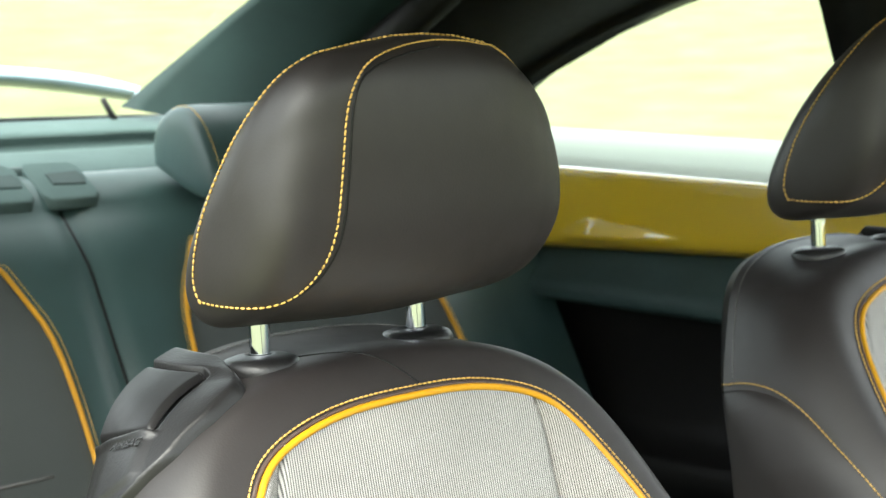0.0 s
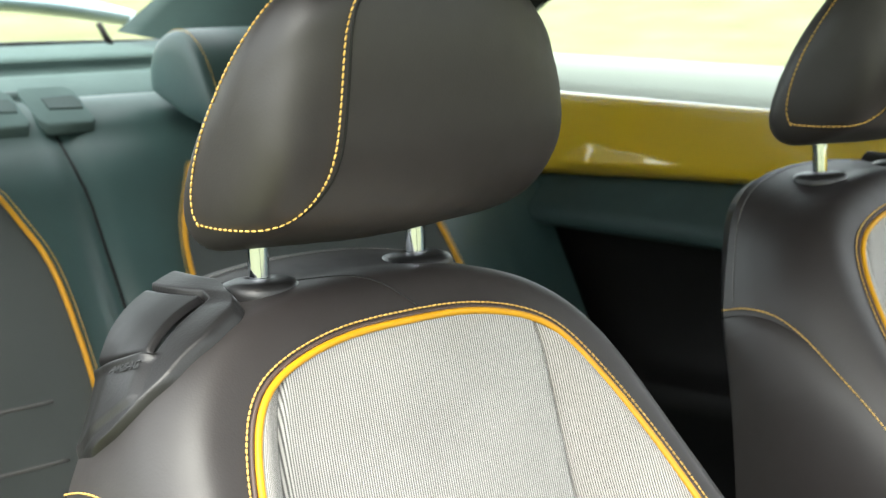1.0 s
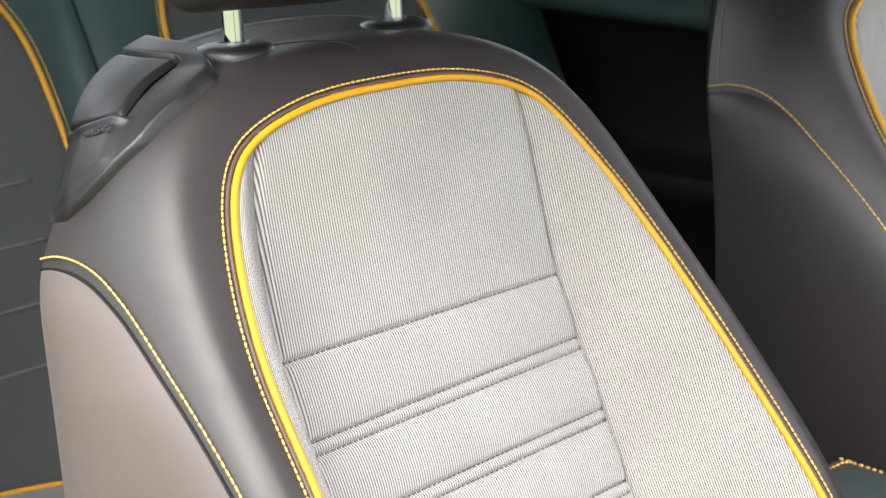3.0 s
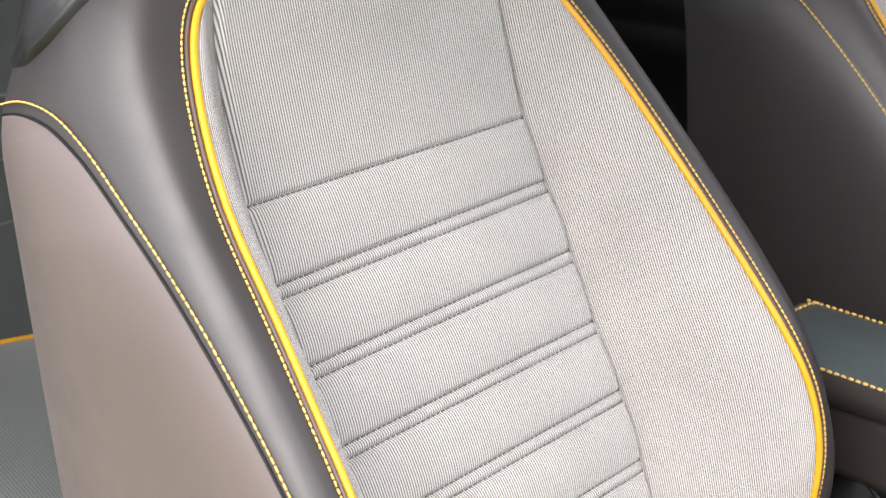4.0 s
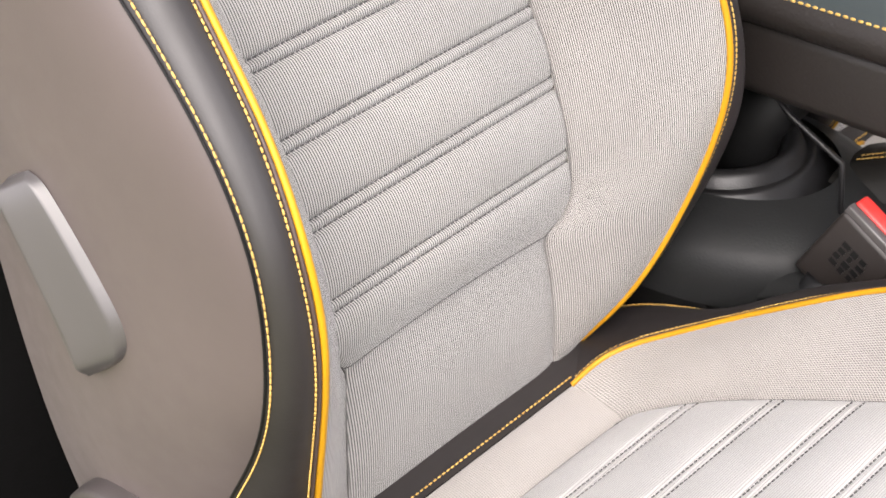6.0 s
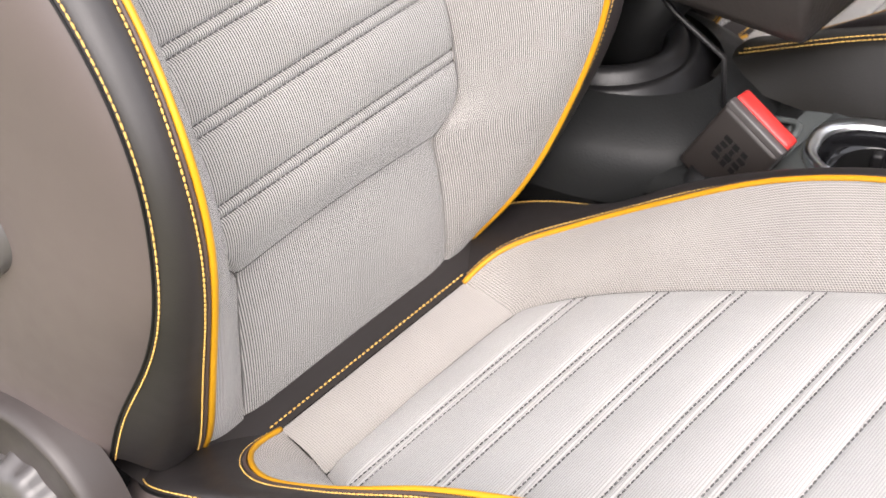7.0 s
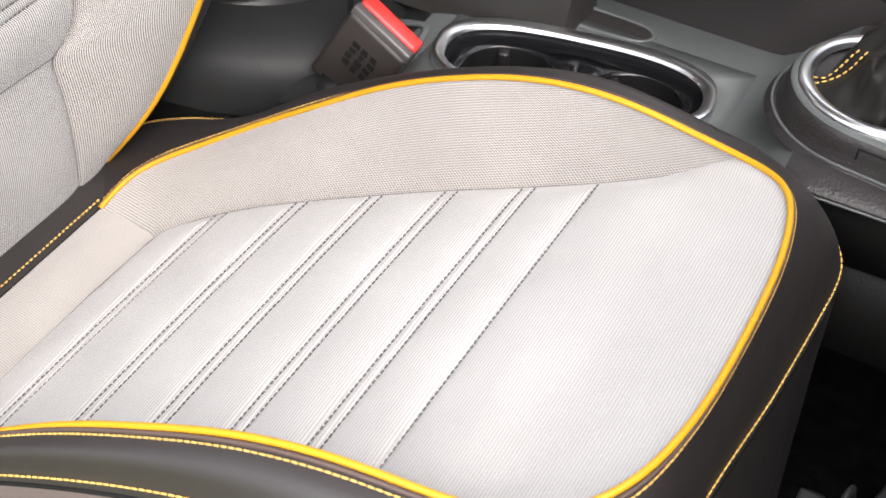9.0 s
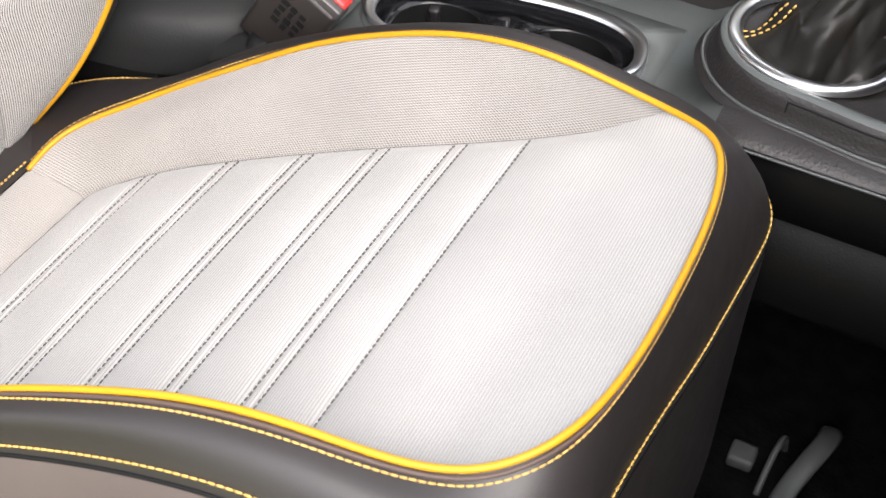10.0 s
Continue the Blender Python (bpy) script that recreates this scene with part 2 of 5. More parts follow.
def stitches(name, path, parent, mat=None, length=0.0039, pitch=0.0045, radius=0.00078, label="", lean=0.0):
    """A row of short thread dashes along a path."""
    p = resample(path, pitch)
    t, a, b = frames_along(p)
    ang = np.linspace(0, 2 * math.pi, 6, endpoint=False)
    verts, faces = [], []
    for k in range(len(p)):
        d = t[k] + a[k] * lean
        d = d / np.linalg.norm(d)
        for q, (s, r) in enumerate(((-0.5, 0.35), (-0.3, 1.0), (0.3, 1.0), (0.5, 0.35))):
            o = p[k] + d * length * s
            verts += [tuple(o + radius * r * (math.cos(x) * a[k] + math.sin(x) * b[k])) for x in ang]
        base = k * 24
        for q in range(3):
            for j in range(6):
                jj = (j + 1) % 6
                faces.append((base + q * 6 + j, base + q * 6 + jj, base + q * 6 + 6 + jj, base + q * 6 + 6 + j))
        faces.append(tuple(base + j for j in range(5, -1, -1)))
        faces.append(tuple(base + 18 + j for j in range(6)))
    me = bpy.data.meshes.new(name)
    me.from_pydata(verts, [], faces)
    return part(name, me, mat or THREAD, parent, label, kind="stuff")


def box(bm, lo, hi, bevel=0.0, m=None, seg=2):
    """A bevelled box from corner to corner, turned by m, into a bmesh."""
    lo, hi = Vector(lo), Vector(hi)
    one = bmesh.new()
    bmesh.ops.create_cube(one, size=1.0, matrix=Matrix.Translation((lo + hi) / 2) @ Matrix.Diagonal((*(hi - lo), 1)))
    if bevel:
        bmesh.ops.bevel(one, geom=list(one.edges), offset=bevel, segments=seg, profile=0.6, affect="EDGES")
    if m is not None:
        bmesh.ops.transform(one, matrix=m, verts=one.verts)
    me = bpy.data.meshes.new("tmp")
    one.to_mesh(me)
    one.free()
    bm.from_mesh(me)
    bpy.data.meshes.remove(me)
    return bm


def lathe(name, profile, centre, sides=48, sx=1.0, sy=1.0, m=None):
    """A turned form: profile of (radius, height) about a vertical axis."""
    ang = np.linspace(0, 2 * math.pi, sides, endpoint=False)
    p = np.array([[(centre[0] + sx * r * math.cos(a), centre[1] + sy * r * math.sin(a), centre[2] + z) for a in ang] for r, z in profile])
    if m is not None:
        p = np.array([[tuple(m @ Vector(q)) for q in row] for row in p])
    return sheet(name, p, close_u=True)


def slab(outline, z0, z1, to_world, bevel=0.0):
    """An extruded outline (u, v) between depths z0 and z1; to_world maps (u, v, w)."""
    bm = bmesh.new()
    a = [bm.verts.new((u, v, z0)) for u, v in outline]
    b = [bm.verts.new((u, v, z1)) for u, v in outline]
    n = len(a)
    bm.faces.new(a[::-1])
    bm.faces.new(b)
    for i in range(n):
        bm.faces.new((a[i], a[(i + 1) % n], b[(i + 1) % n], b[i]))
    if bevel:
        bmesh.ops.bevel(bm, geom=[e for e in bm.edges if abs(e.verts[0].co.z - e.verts[1].co.z) < 1e-9], offset=bevel, segments=3, profile=0.6, affect="EDGES")
    for v in bm.verts:
        v.co = to_world(*v.co)
    return bm


def ring_slab(outer, inner, z0, z1, to_world):
    """A panel with one opening: outlines with equally many points."""
    bm = bmesh.new()
    n = len(outer)
    L = [[bm.verts.new((u, v, z)) for u, v in o] for o, z in ((outer, z0), (inner, z0), (inner, z1), (outer, z1))]
    for k in range(4):
        p, q = L[k], L[(k + 1) % 4]
        for i in range(n):
            bm.faces.new((p[i], p[(i + 1) % n], q[(i + 1) % n], q[i]))
    for v in bm.verts:
        v.co = to_world(*v.co)
    return bm


def lerp(a, b, t):
    return a + (b - a) * t


def smoothstep(a, b, x):
    t = np.clip((np.asarray(x, float) - a) / (b - a), 0, 1)
    return t * t * (3 - 2 * t)


# ---- the front seat ----
REC = radians(22)
B0 = np.array([-0.03, 0.0, 0.25])
BU, BN, BY = np.array([-math.sin(REC), 0, math.cos(REC)]), np.array([math.cos(REC), 0, math.sin(REC)]), np.array([0.0, 1.0, 0.0])


def bk(p):
    """From the backrest's own (y, up, forward) to the car."""
    p = np.asarray(p, float)
    return B0 + p[..., :1] * BY + p[..., 1:2] * BU + p[..., 2:3] * BN


def mirrored(c):
    c = np.asarray(c, float)
    return np.vstack([c * [-1, 1, 1], c[-2::-1] if abs(c[-1][0]) < 1e-9 else c[::-1]])


# rails of one half of the backrest, from its foot to the middle of its top: y, up, forward
PIPE_B = [(.1548, -.0215, -.0453), (.1802, .0224, .0236), (.1952, .0866, .0817), (.2024, .1449, .1294), (.2046, .1993, .1632), (.2044, .2598, .1759),
          (.1957, .3191, .1665), (.1914, .3818, .1471), (.1854, .4464, .1272), (.1821, .5056, .1055), (.1702, .5606, .0904), (.1537, .6084, .0770),
          (.1333, .6428, .0719), (.0964, .6583, .0715), (.0505, .6677, .0695), (0, .6678, .0693)]
EDGE_B = [(0.226, 0.02, -0.035), (0.228, 0.065, 0.008), (0.23, 0.108, 0.07), (0.2345, 0.1535, 0.1205), (0.2335, 0.203, 0.1487), (0.2310, 0.2565, 0.1652), (0.2275, 0.3155, 0.1608), (0.2250, 0.3755, 0.142), (0.2238, 0.4425, 0.1163), (0.2236, 0.504, 0.0900), (0.223, 0.56, 0.0608), (0.216, 0.615, 0.045), (0.19, 0.665, 0.03), (0.143, 0.7, 0.02), (0.075, 0.72, 0.014), (0, 0.724, 0.012)]
REAR_B = [(.232, -.01, -.212), (.236, .05, -.202), (.239, .1, -.192), (.240, .15, -.180), (.240, .2, -.167), (.240, .26, -.147), (.240, .32, -.127), (.241, .38, -.104),
          (.242, .446, -.079), (.242, .506, -.057), (.239, .562, -.043), (.235, .612, -.035), (.188, .664, -.044), (.156, .722, -.040), (.085, .748, -.042), (0, .752, -.042)]
SEAM_B = [(.120, -.03, -.036), (.119, .008, -.0180), (.1165, .05, .0), (.111, .092, .0140), (.1065, .1095, .0200), (.1230, .1190, .0290), (.1322, .140, .0420), (.1325, .1764, .0520), (.1339, .2434, .0587), (.1335, .3003, .0570), (.1311, .3516, .0517),
          (.1332, .4198, .0500), (.1300, .4774, .0448), (.1294, .5397, .0478), (.1263, .5981, .0575), (.1227, .6285, .0660), (.1160, .6530, .0712)]


def crossing(sections, n_w):
    """Smooth surfaces across rails: list of [n,3] rails -> grid [n_w, n, 3] (centripetal Catmull-Rom through the rails)."""
    P = [2 * sections[0] - sections[1]] + list(sections) + [2 * sections[-1] - sections[-2]]
    T = [np.zeros((len(P[0]), 1))]
    for p, q in zip(P[:-1], P[1:]):
        T.append(T[-1] + np.sqrt(np.linalg.norm(q - p, axis=1, keepdims=True)) + 1e-6)
    rows = []
    m = len(sections) - 1
    for w in np.linspace(0, m, n_w):
        i = min(int(w), m - 1)
        (a, b, c, d), (ta, tb, tc, td) = P[i:i + 4], T[i:i + 4]
        t = tb + (tc - tb) * (w - i)
        mix = lambda p, q, tp, tq: p + (q - p) * (t - tp) / (tq - tp)
        ab, bc, cd = mix(a, b, ta, tb), mix(b, c, tb, tc), mix(c, d, tc, td)
        rows.append(mix(mix(ab, bc, ta, tc), mix(bc, cd, tb, td), tb, tc))
    return np.array(rows)


def outward(a, b, share, inside):
    """A rail between two others, pushed out square to the strip by a share of its width, away from a point inside."""
    along = np.gradient((a + b) / 2, axis=0)
    nrm = np.cross(b - a, along)
    nrm /= np.linalg.norm(nrm, axis=1, keepdims=True) + 1e-12
    nrm *= np.sign(((((a + b) / 2) - inside) * nrm).sum(1, keepdims=True))
    return (a + b) / 2 + nrm * share * np.linalg.norm(b - a, axis=1, keepdims=True)


def on_grid(grid, i, j):
    """A point of a grid surface at fractional row and column."""
    i, j = np.clip(i, 0, grid.shape[0] - 1.001), np.clip(j, 0, grid.shape[1] - 1.001)
    a, b = int(i), int(j)
    u, v = i - a, j - b
    return (grid[a, b] * (1 - u) * (1 - v) + grid[a + 1, b] * u * (1 - v) + grid[a, b + 1] * (1 - u) * v + grid[a + 1, b + 1] * u * v)


def arc_uv(grid):
    """Lengths along rows and columns as texture coordinates."""
    du = np.linalg.norm(np.diff(grid, axis=1), axis=2)
    dv = np.linalg.norm(np.diff(grid, axis=0), axis=2)
    u = np.concatenate([np.zeros((grid.shape[0], 1)), np.cumsum(du, 1)], 1)
    v = np.concatenate([np.zeros((1, grid.shape[1])), np.cumsum(dv, 0)], 0)
    return np.stack([u, v], 2)


seat = thing("front_seat", "black leather sports seat with grey ribbed cloth and yellow piping", "car seat", group="front seats")

NB = 520
pipe_b, edge_b, rear_b = (spline(mirrored(c), NB) for c in (PIPE_B, EDGE_B, REAR_B))
heart = np.c_[np.zeros(NB), np.clip(pipe_b[:, 1], 0.1, 0.5), np.full(NB, -0.12)]
mid_b = outward(pipe_b, edge_b, 0.18, heart)
lip_b = smoothstep(0.15, 0.18, pipe_b[:, 0:1]) * (1 - smoothstep(0.15, 0.27, pipe_b[:, 1:2])) * smoothstep(-0.02, 0.03, pipe_b[:, 1:2])      # fuller leather beside the console
mid_b += lip_b * [0.0035, 0, 0.006]
shell = bk(crossing([pipe_b, mid_b, edge_b, lerp(edge_b, rear_b, 0.5) + np.sign(edge_b) * [0.012, 0, 0] * np.clip((0.62 - edge_b[:, 1:2]) / 0.1, 0.3, 1), rear_b], 81))      # rows 0..80: piping 0, edge 40, rear 80
backrest = part("backrest", sheet("backrest", shell), LEATHER, seat, "black leather backrest shell with yellow stitching")
rear_cap = np.concatenate([shell[-1:], lerp(shell[-1:], shell[-1:] * [1, 0.85, 1] + bk(np.array([0, 0, -0.03])) - bk(np.array([0, 0, 0])), 1.0), np.broadcast_to(shell[-1].mean(0) + (bk(np.array([0., 0, -.05])) - B0), (1, NB, 3))])
part("backrest_rear", sheet("backrest_rear", rear_cap), DARK, backrest)

# cloth in the middle of the backrest, with stitched channels
LINES = [0.508]
for c in (0.4535, 0.397, 0.3405, 0.2845, 0.228, 0.1685):
    LINES += [c - 0.0046, c + 0.0046]
LINES = np.array(LINES)


def quilt(s, lines, depth, width, puff, ends):
    """Height of quilted cloth at s: furrows at the lines, a swelling between them."""
    s = np.asarray(s, float)
    g = -depth * np.exp(-((s[..., None] - lines) / width) ** 2).sum(-1)
    k = np.sort(np.r_[ends[0], lines, ends[1]])
    i = np.clip(np.searchsorted(k, s) - 1, 0, len(k) - 2)
    span = k[i + 1] - k[i]
    t = np.clip((s - k[i]) / span, 0, 1)
    return g + puff * np.minimum(span / 0.045, 1.0) ** 1.5 * (1 - np.abs(2 * t - 1) ** 2.6)


seam_full = spline(SEAM_B, np.linspace(0, 1, 700))
i0 = int(np.argmin(np.abs(seam_full[:, 1] - 0.1100)))
up = resample(seam_full[i0:], 0.0009)
a = np.linspace(-1, 1, 81)
ins = np.zeros((len(up), len(a), 3))
v = np.linspace(0, 1, len(up))
ins[..., 0] = up[:, :1] * a
ins[..., 1] = up[:, 1:2] + (1 - a ** 2) * (0.0145 * smoothstep(0.85, 1, v) + 0.004 * (1 - smoothstep(0, 0.1, v)))[:, None]
skew = ins[..., 1] + 0.0045 * (1 - a) / 2 * (1 - smoothstep(0.47, 0.50, ins[..., 1]))
swell = quilt(skew, LINES, 0.0032, 0.0019, 0.0042, (0.110, 0.68))
fall = np.clip((1 - np.abs(a)) / 0.05, 0, 1) ** 0.5
ins[..., 2] = up[:, 2:3] + (swell * (0.35 + 0.65 * fall)) - 0.0035 * (1 - fall) - 0.003 * (1 - a ** 2) * smoothstep(0.2, 0.8, v)[:, None]
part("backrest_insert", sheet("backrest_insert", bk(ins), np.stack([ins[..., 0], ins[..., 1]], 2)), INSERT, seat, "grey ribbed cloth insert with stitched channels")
for k, s in enumerate(LINES):
    row = bk(np.array([[np.interp(s, skew[:, c_], ins[:, c_, q]) for q in range(3)] for c_ in range(1, 80)]) + [0, 0, 0.0004])
    stitches("channel_stitch", row, seat, DARK_THREAD, 0.0034, 0.0046, 0.0006)

# cloth at the foot of the backrest
low = seam_full[:i0 + 4]
low = resample(low, 0.004)
lowg = np.zeros((len(low), 41, 3))
al = np.linspace(-1, 1, 41)
lowg[..., 0] = low[:, :1] * al
lowg[..., 1] = low[:, 1:2] + (1 - al ** 2) * 0.004
lowg[..., 2] = low[:, 2:3] + 0.006 * (1 - np.abs(al[None]) ** 4) * np.sin(math.pi * np.linspace(0, 1, len(low)))[:, None] - 0.003 * np.abs(al) ** 12
part("backrest_foot", sheet("backrest_foot", bk(lowg), np.stack([lowg[..., 0], lowg[..., 1]], 2)), INSERT, seat, "plain grey ribbed cloth panel")

# cloth on the side bolsters of the backrest
half = spline(PIPE_B, 500)
cut = int(np.argmin(np.linalg.norm(half - seam_full[-1], axis=1)))
for sign in (-1, 1):
    n = 150
    inner = spline(SEAM_B, n)
    outer = resample(half[:cut + 1], 0.0005)
    # pair the two rails by height, and by length near the top
    ti = np.linspace(0, 1, n)
    so = np.interp(np.linspace(0, 1, n), np.linspace(0, 1, len(outer)), np.arange(len(outer)))
    outer = np.stack([np.interp(so, np.arange(len(outer)), outer[:, k]) for k in range(3)], 1)
    w = np.linspace(0, 1, 26)[None, :, None]
    g = inner[:, None] * (1 - w) + outer[:, None] * w
    g[..., 2] += 0.0155 * np.sin(math.pi * w[..., 0] ** 1.5) * (np.clip(np.sin(math.pi * np.clip(ti * 1.02, 0, 1)), 0, 1) ** 0.6)[:, None] - 0.0035 * np.exp(-(w[..., 0] / 0.04) ** 2)
    g[..., 0] *= sign
    q = bk(g)
    part("bolster_cloth", sheet("bolster_cloth", q, arc_uv(q) if sign > 0 else arc_uv(q[:, ::-1])[:, ::-1]), WING, seat, "pale ribbed cloth bolster panel")
    part("seam_line", tube("seam_line", bk((inner * [sign, 1, 1])[6:] + [0, 0, -0.0014]), 0.0006, 6), SEAM_THREAD, seat)

part("foot_seam", tube("foot_seam", bk(ins[0] + [0, 0, -0.0003]), 0.0007, 6), DARK_THREAD, seat)
part("piping", tube("piping", bk(pipe_b + [0, 0, 0.0010]), 0.0026, 10), PIPING, seat, "bright yellow piping round the backrest cloth")


def beside(grid, row, lift=0.0006):
    """A path on a grid surface a little outside its first row (row in fractions)."""
    out = []
    for j in range(grid.shape[1]):
        p = on_grid(grid, row, j)
        q1, q2 = on_grid(grid, row + 1, j), on_grid(grid, row, min(j + 1, grid.shape[1] - 2)) - on_grid(grid, row, max(j - 1, 0))
        nrm = np.cross(q1 - p, q2)
        nrm /= np.linalg.norm(nrm) + 1e-12
        if nrm @ (p - grid.mean((0, 1))) < 0:
            nrm = -nrm
        out.append(p + nrm * lift)
    return np.array(out)


def beside_at(grid, dist, lift):
    """The same at a distance in metres from the first row."""
    out = []
    for j in range(grid.shape[1]):
        d = np.r_[0, np.cumsum(np.linalg.norm(np.diff(grid[:, j], axis=0), axis=1))]
        r = float(np.interp(dist, d, np.arange(len(d))))
        p = on_grid(grid, r, j)
        dv = on_grid(grid, r + 0.5, j) - p
        dh = on_grid(grid, r, min(j + 1, grid.shape[1] - 1.01)) - on_grid(grid, r, max(j - 1, 0))
        nrm = np.cross(dv, dh)
        nrm /= np.linalg.norm(nrm) + 1e-12
        if nrm @ (p - grid.mean((0, 1))) < 0:
            nrm = -nrm
        out.append(p + nrm * lift)
    return np.array(out)


part("welt", tube("welt", beside_at(shell, 0.0042, 0.0003), 0.0016, 6), WELT, seat)
stitches("piping_stitch", beside_at(shell, 0.0078, 0.0009) - lip_b * BN * 0.0018, seat, radius=0.00076, label="yellow thread beside the piping")

# stitched edge of the side panel: along the edge rail, then over the shoulder to the rear
cols = np.arange(NB)
SIDE_SEAM = [(0.0, 39.6), (.10, 39.2), (.20, 38.6), (.25, 39.6), (.29, 40.3), (.326, 42), (.340, 44.5), (.352, 49.5), (.360, 57), (.365, 66), (.3672, 74), (.368, 79.9)]      # along the rim, row of the shell
SIDE_GROOVE = [(0.0, 41.2), (.10, 40.9), (.20, 40.4), (.25, 41.4), (.288, 42.2), (.323, 44.3), (.3375, 47.2), (.3485, 52.5), (.3565, 60), (.3610, 68), (.3633, 75), (.3642, 79.9)]
for sign in (-1, 1):
    seam_at = [spline(np.array([(c_, r_ / 100, 0) for c_, r_ in rail_]), 1400) for rail_ in (SIDE_SEAM, SIDE_GROOVE)]
    to_col = lambda c_: c_ * NB if sign < 0 else NB - 1.01 - c_ * NB
    path, groove = (np.array([on_grid(shell, min(79.9, q[1] * 100 + (3.0 if sign > 0 else 0.0)), to_col(q[0])) for q in rail_]) for rail_ in seam_at)
    panel = []
    for c_, r_, _ in seam_at[1][::6]:
        p0 = on_grid(shell, r_ * 100, to_col(c_))
        wide = min(1.0, np.linalg.norm(on_grid(shell, 80, to_col(c_)) - p0) / 0.06)
        panel.append([on_grid(shell, lerp(min(79.9, r_ * 100), 80, w_), to_col(c_)) + np.array([0, sign * (0.0002 + 0.0060 * wide * (1 - math.exp(-w_ * 7)) * (1 - w_ ** 6)), 0]) for w_ in np.linspace(0, 1, 48)])
    outw = np.array([0.0, sign * 0.0014, 0.0013]) + BN * 0.0006
    stitches("side_stitch", path + outw, seat, length=0.0048, pitch=0.0053, radius=0.00072)
    part("side_groove", tube("side_groove", groove + outw * 0.3, 0.0011, 6), DARK, seat)
    # only the door side takes the colour lightened for daylight
    part("side_panel", sheet("side_panel", np.array(panel)), LIT_SIDE_LEATHER if sign < 0 else LEATHER, seat, "leather side panel, coloured paler brown for door-side daylight" if sign < 0 else "")

# headrest posts and their collars
top = lambda y, s, h: bk(np.array([y, s, h]))
for sign in (-1, 1):
    foot = top(sign * 0.0725, 0.719, 0.012)
    axis = BU * 0.93 + BN * 0.35
    axis /= np.linalg.norm(axis)
    part("headrest_post", tube("headrest_post", np.array([foot - axis * 0.02, foot, foot + axis * 0.03, foot + axis * 0.09]), 0.0076, 24), CHROME, seat, "chrome headrest post")
    rot = Vector(axis).to_track_quat("Z", "Y").to_matrix().to_4x4()
    prof = [(0.0078, 0.0060), (0.0095, 0.0075), (0.012, 0.0075), (0.020, 0.0065), (0.0255, 0.0045), (0.0280, 0.0005), (0.0285, -0.004), (0.0260, -0.014)]
    part("post_collar", lathe("post_collar", prof, (0, 0, 0), 40, 1.0, 1.0, Matrix.Translation(foot) @ rot), PLASTIC, seat, "charcoal plastic post collar")

# seam over the top of the backrest, and stitching at its rear edge
seam_j = int(np.argmin(np.abs(pipe_b[:, 0] - 0.022)))
part("top_seam", tube("top_seam", np.array([on_grid(shell, r, seam_j - 0.5 * r) for r in range(2, 78, 2)]), 0.0009, 6), MARK, seat)
rear_line = np.array([on_grid(shell, 74, j) for j in cols if (rear_b[j, 1] > 0.62 and rear_b[j, 0] > 0) or (rear_b[j, 0] <= 0 and j > 0.463 * NB)]) + BU * 0.001
stitches("rear_stitch", rear_line, seat, SEAM_THREAD, radius=0.0006)

# release handle housing on the outer shoulder
FRONT_C = [.3785, .381, .3875, .400, .419, .4365, .445, .455, .4625]      # along the rim
FRONT_R = [74, 58, 45, 31, 24, 24, 28, 43, 70]                            # the housing's front edge, in rows of the shell


def shoulder(c, r, lift):
    """A point over the outer shoulder: c along the rim, r rows from the piping to the rear."""
    j, r = c * NB, min(r, 79.5)
    p = on_grid(shell, r, j)
    q = on_grid(shell, r - 2, j) - p
    nrm = np.cross(q, on_grid(shell, r, j + 2) - p)
    nrm /= np.linalg.norm(nrm)
    if nrm[2] < 0:
        nrm = -nrm
    return p + nrm * lift


TAB_C = np.linspace(.3785, .4625, 400)
TAB_R = np.convolve(np.pad(np.interp(TAB_C, FRONT_C, FRONT_R), 16, mode="edge"), np.ones(33) / 33, "valid")


def handle_front(c):
    """Row at which the handle's recess begins."""
    return float(np.interp(c, [.4135, .4440, .450], [42.5, 41, 52]))


def housing_lift(c, r):
    rf = float(np.interp(c, TAB_C, TAB_R))
    edge = math.sin(math.pi / 2 * min(1.0, max(0.0, (r - rf) / 3.6))) * math.sin(math.pi / 2 * min(1.0, max(0.0, (c - .3785) / .005))) * math.sin(math.pi / 2 * min(1.0, max(0.0, (.4625 - c) / .007)))
    up_ = float(smoothstep(.385, .45, c))
    crease = 0.0032 * float(smoothstep(0.0, 1.0, (c - .387 - (60 - r) * .00028) / .004)) * (1 - float(smoothstep(.4125, .4145, c))) * float(smoothstep(40, 46, r))
    crown = 0.0030 * float(smoothstep(.4400, .4490, c))
    lip = 0.0024 * math.exp(-((c - .4120) / .0016) ** 2) * float(smoothstep(38, 44, r))
    return -0.002 + edge * (0.0080 + 0.0045 * up_ + crease + crown + lip) - 0.005 * (1 - up_) * float(smoothstep(62, 80, r))


cs, ws = np.linspace(.3785, .4625, 168), np.linspace(0, 1, 110)
hg = np.zeros((len(ws), len(cs), 3))
for b_, c_ in enumerate(cs):
    rf = float(np.interp(c_, TAB_C, TAB_R))
    for a_, w_ in enumerate(ws):
        r_ = lerp(rf, 80, w_)
        well = float(smoothstep(.4133, .4146, c_)) * float(smoothstep(0, .0016, .4478 - c_)) * float(smoothstep(-0.8, 0.8, r_ - handle_front(c_)))
        hg[a_, b_] = shoulder(c_, r_, housing_lift(c_, r_) - 0.0085 * well)
housing = part("handle_housing", sheet("handle_housing", hg), PLASTIC, seat, "charcoal plastic release handle housing")
pg = []
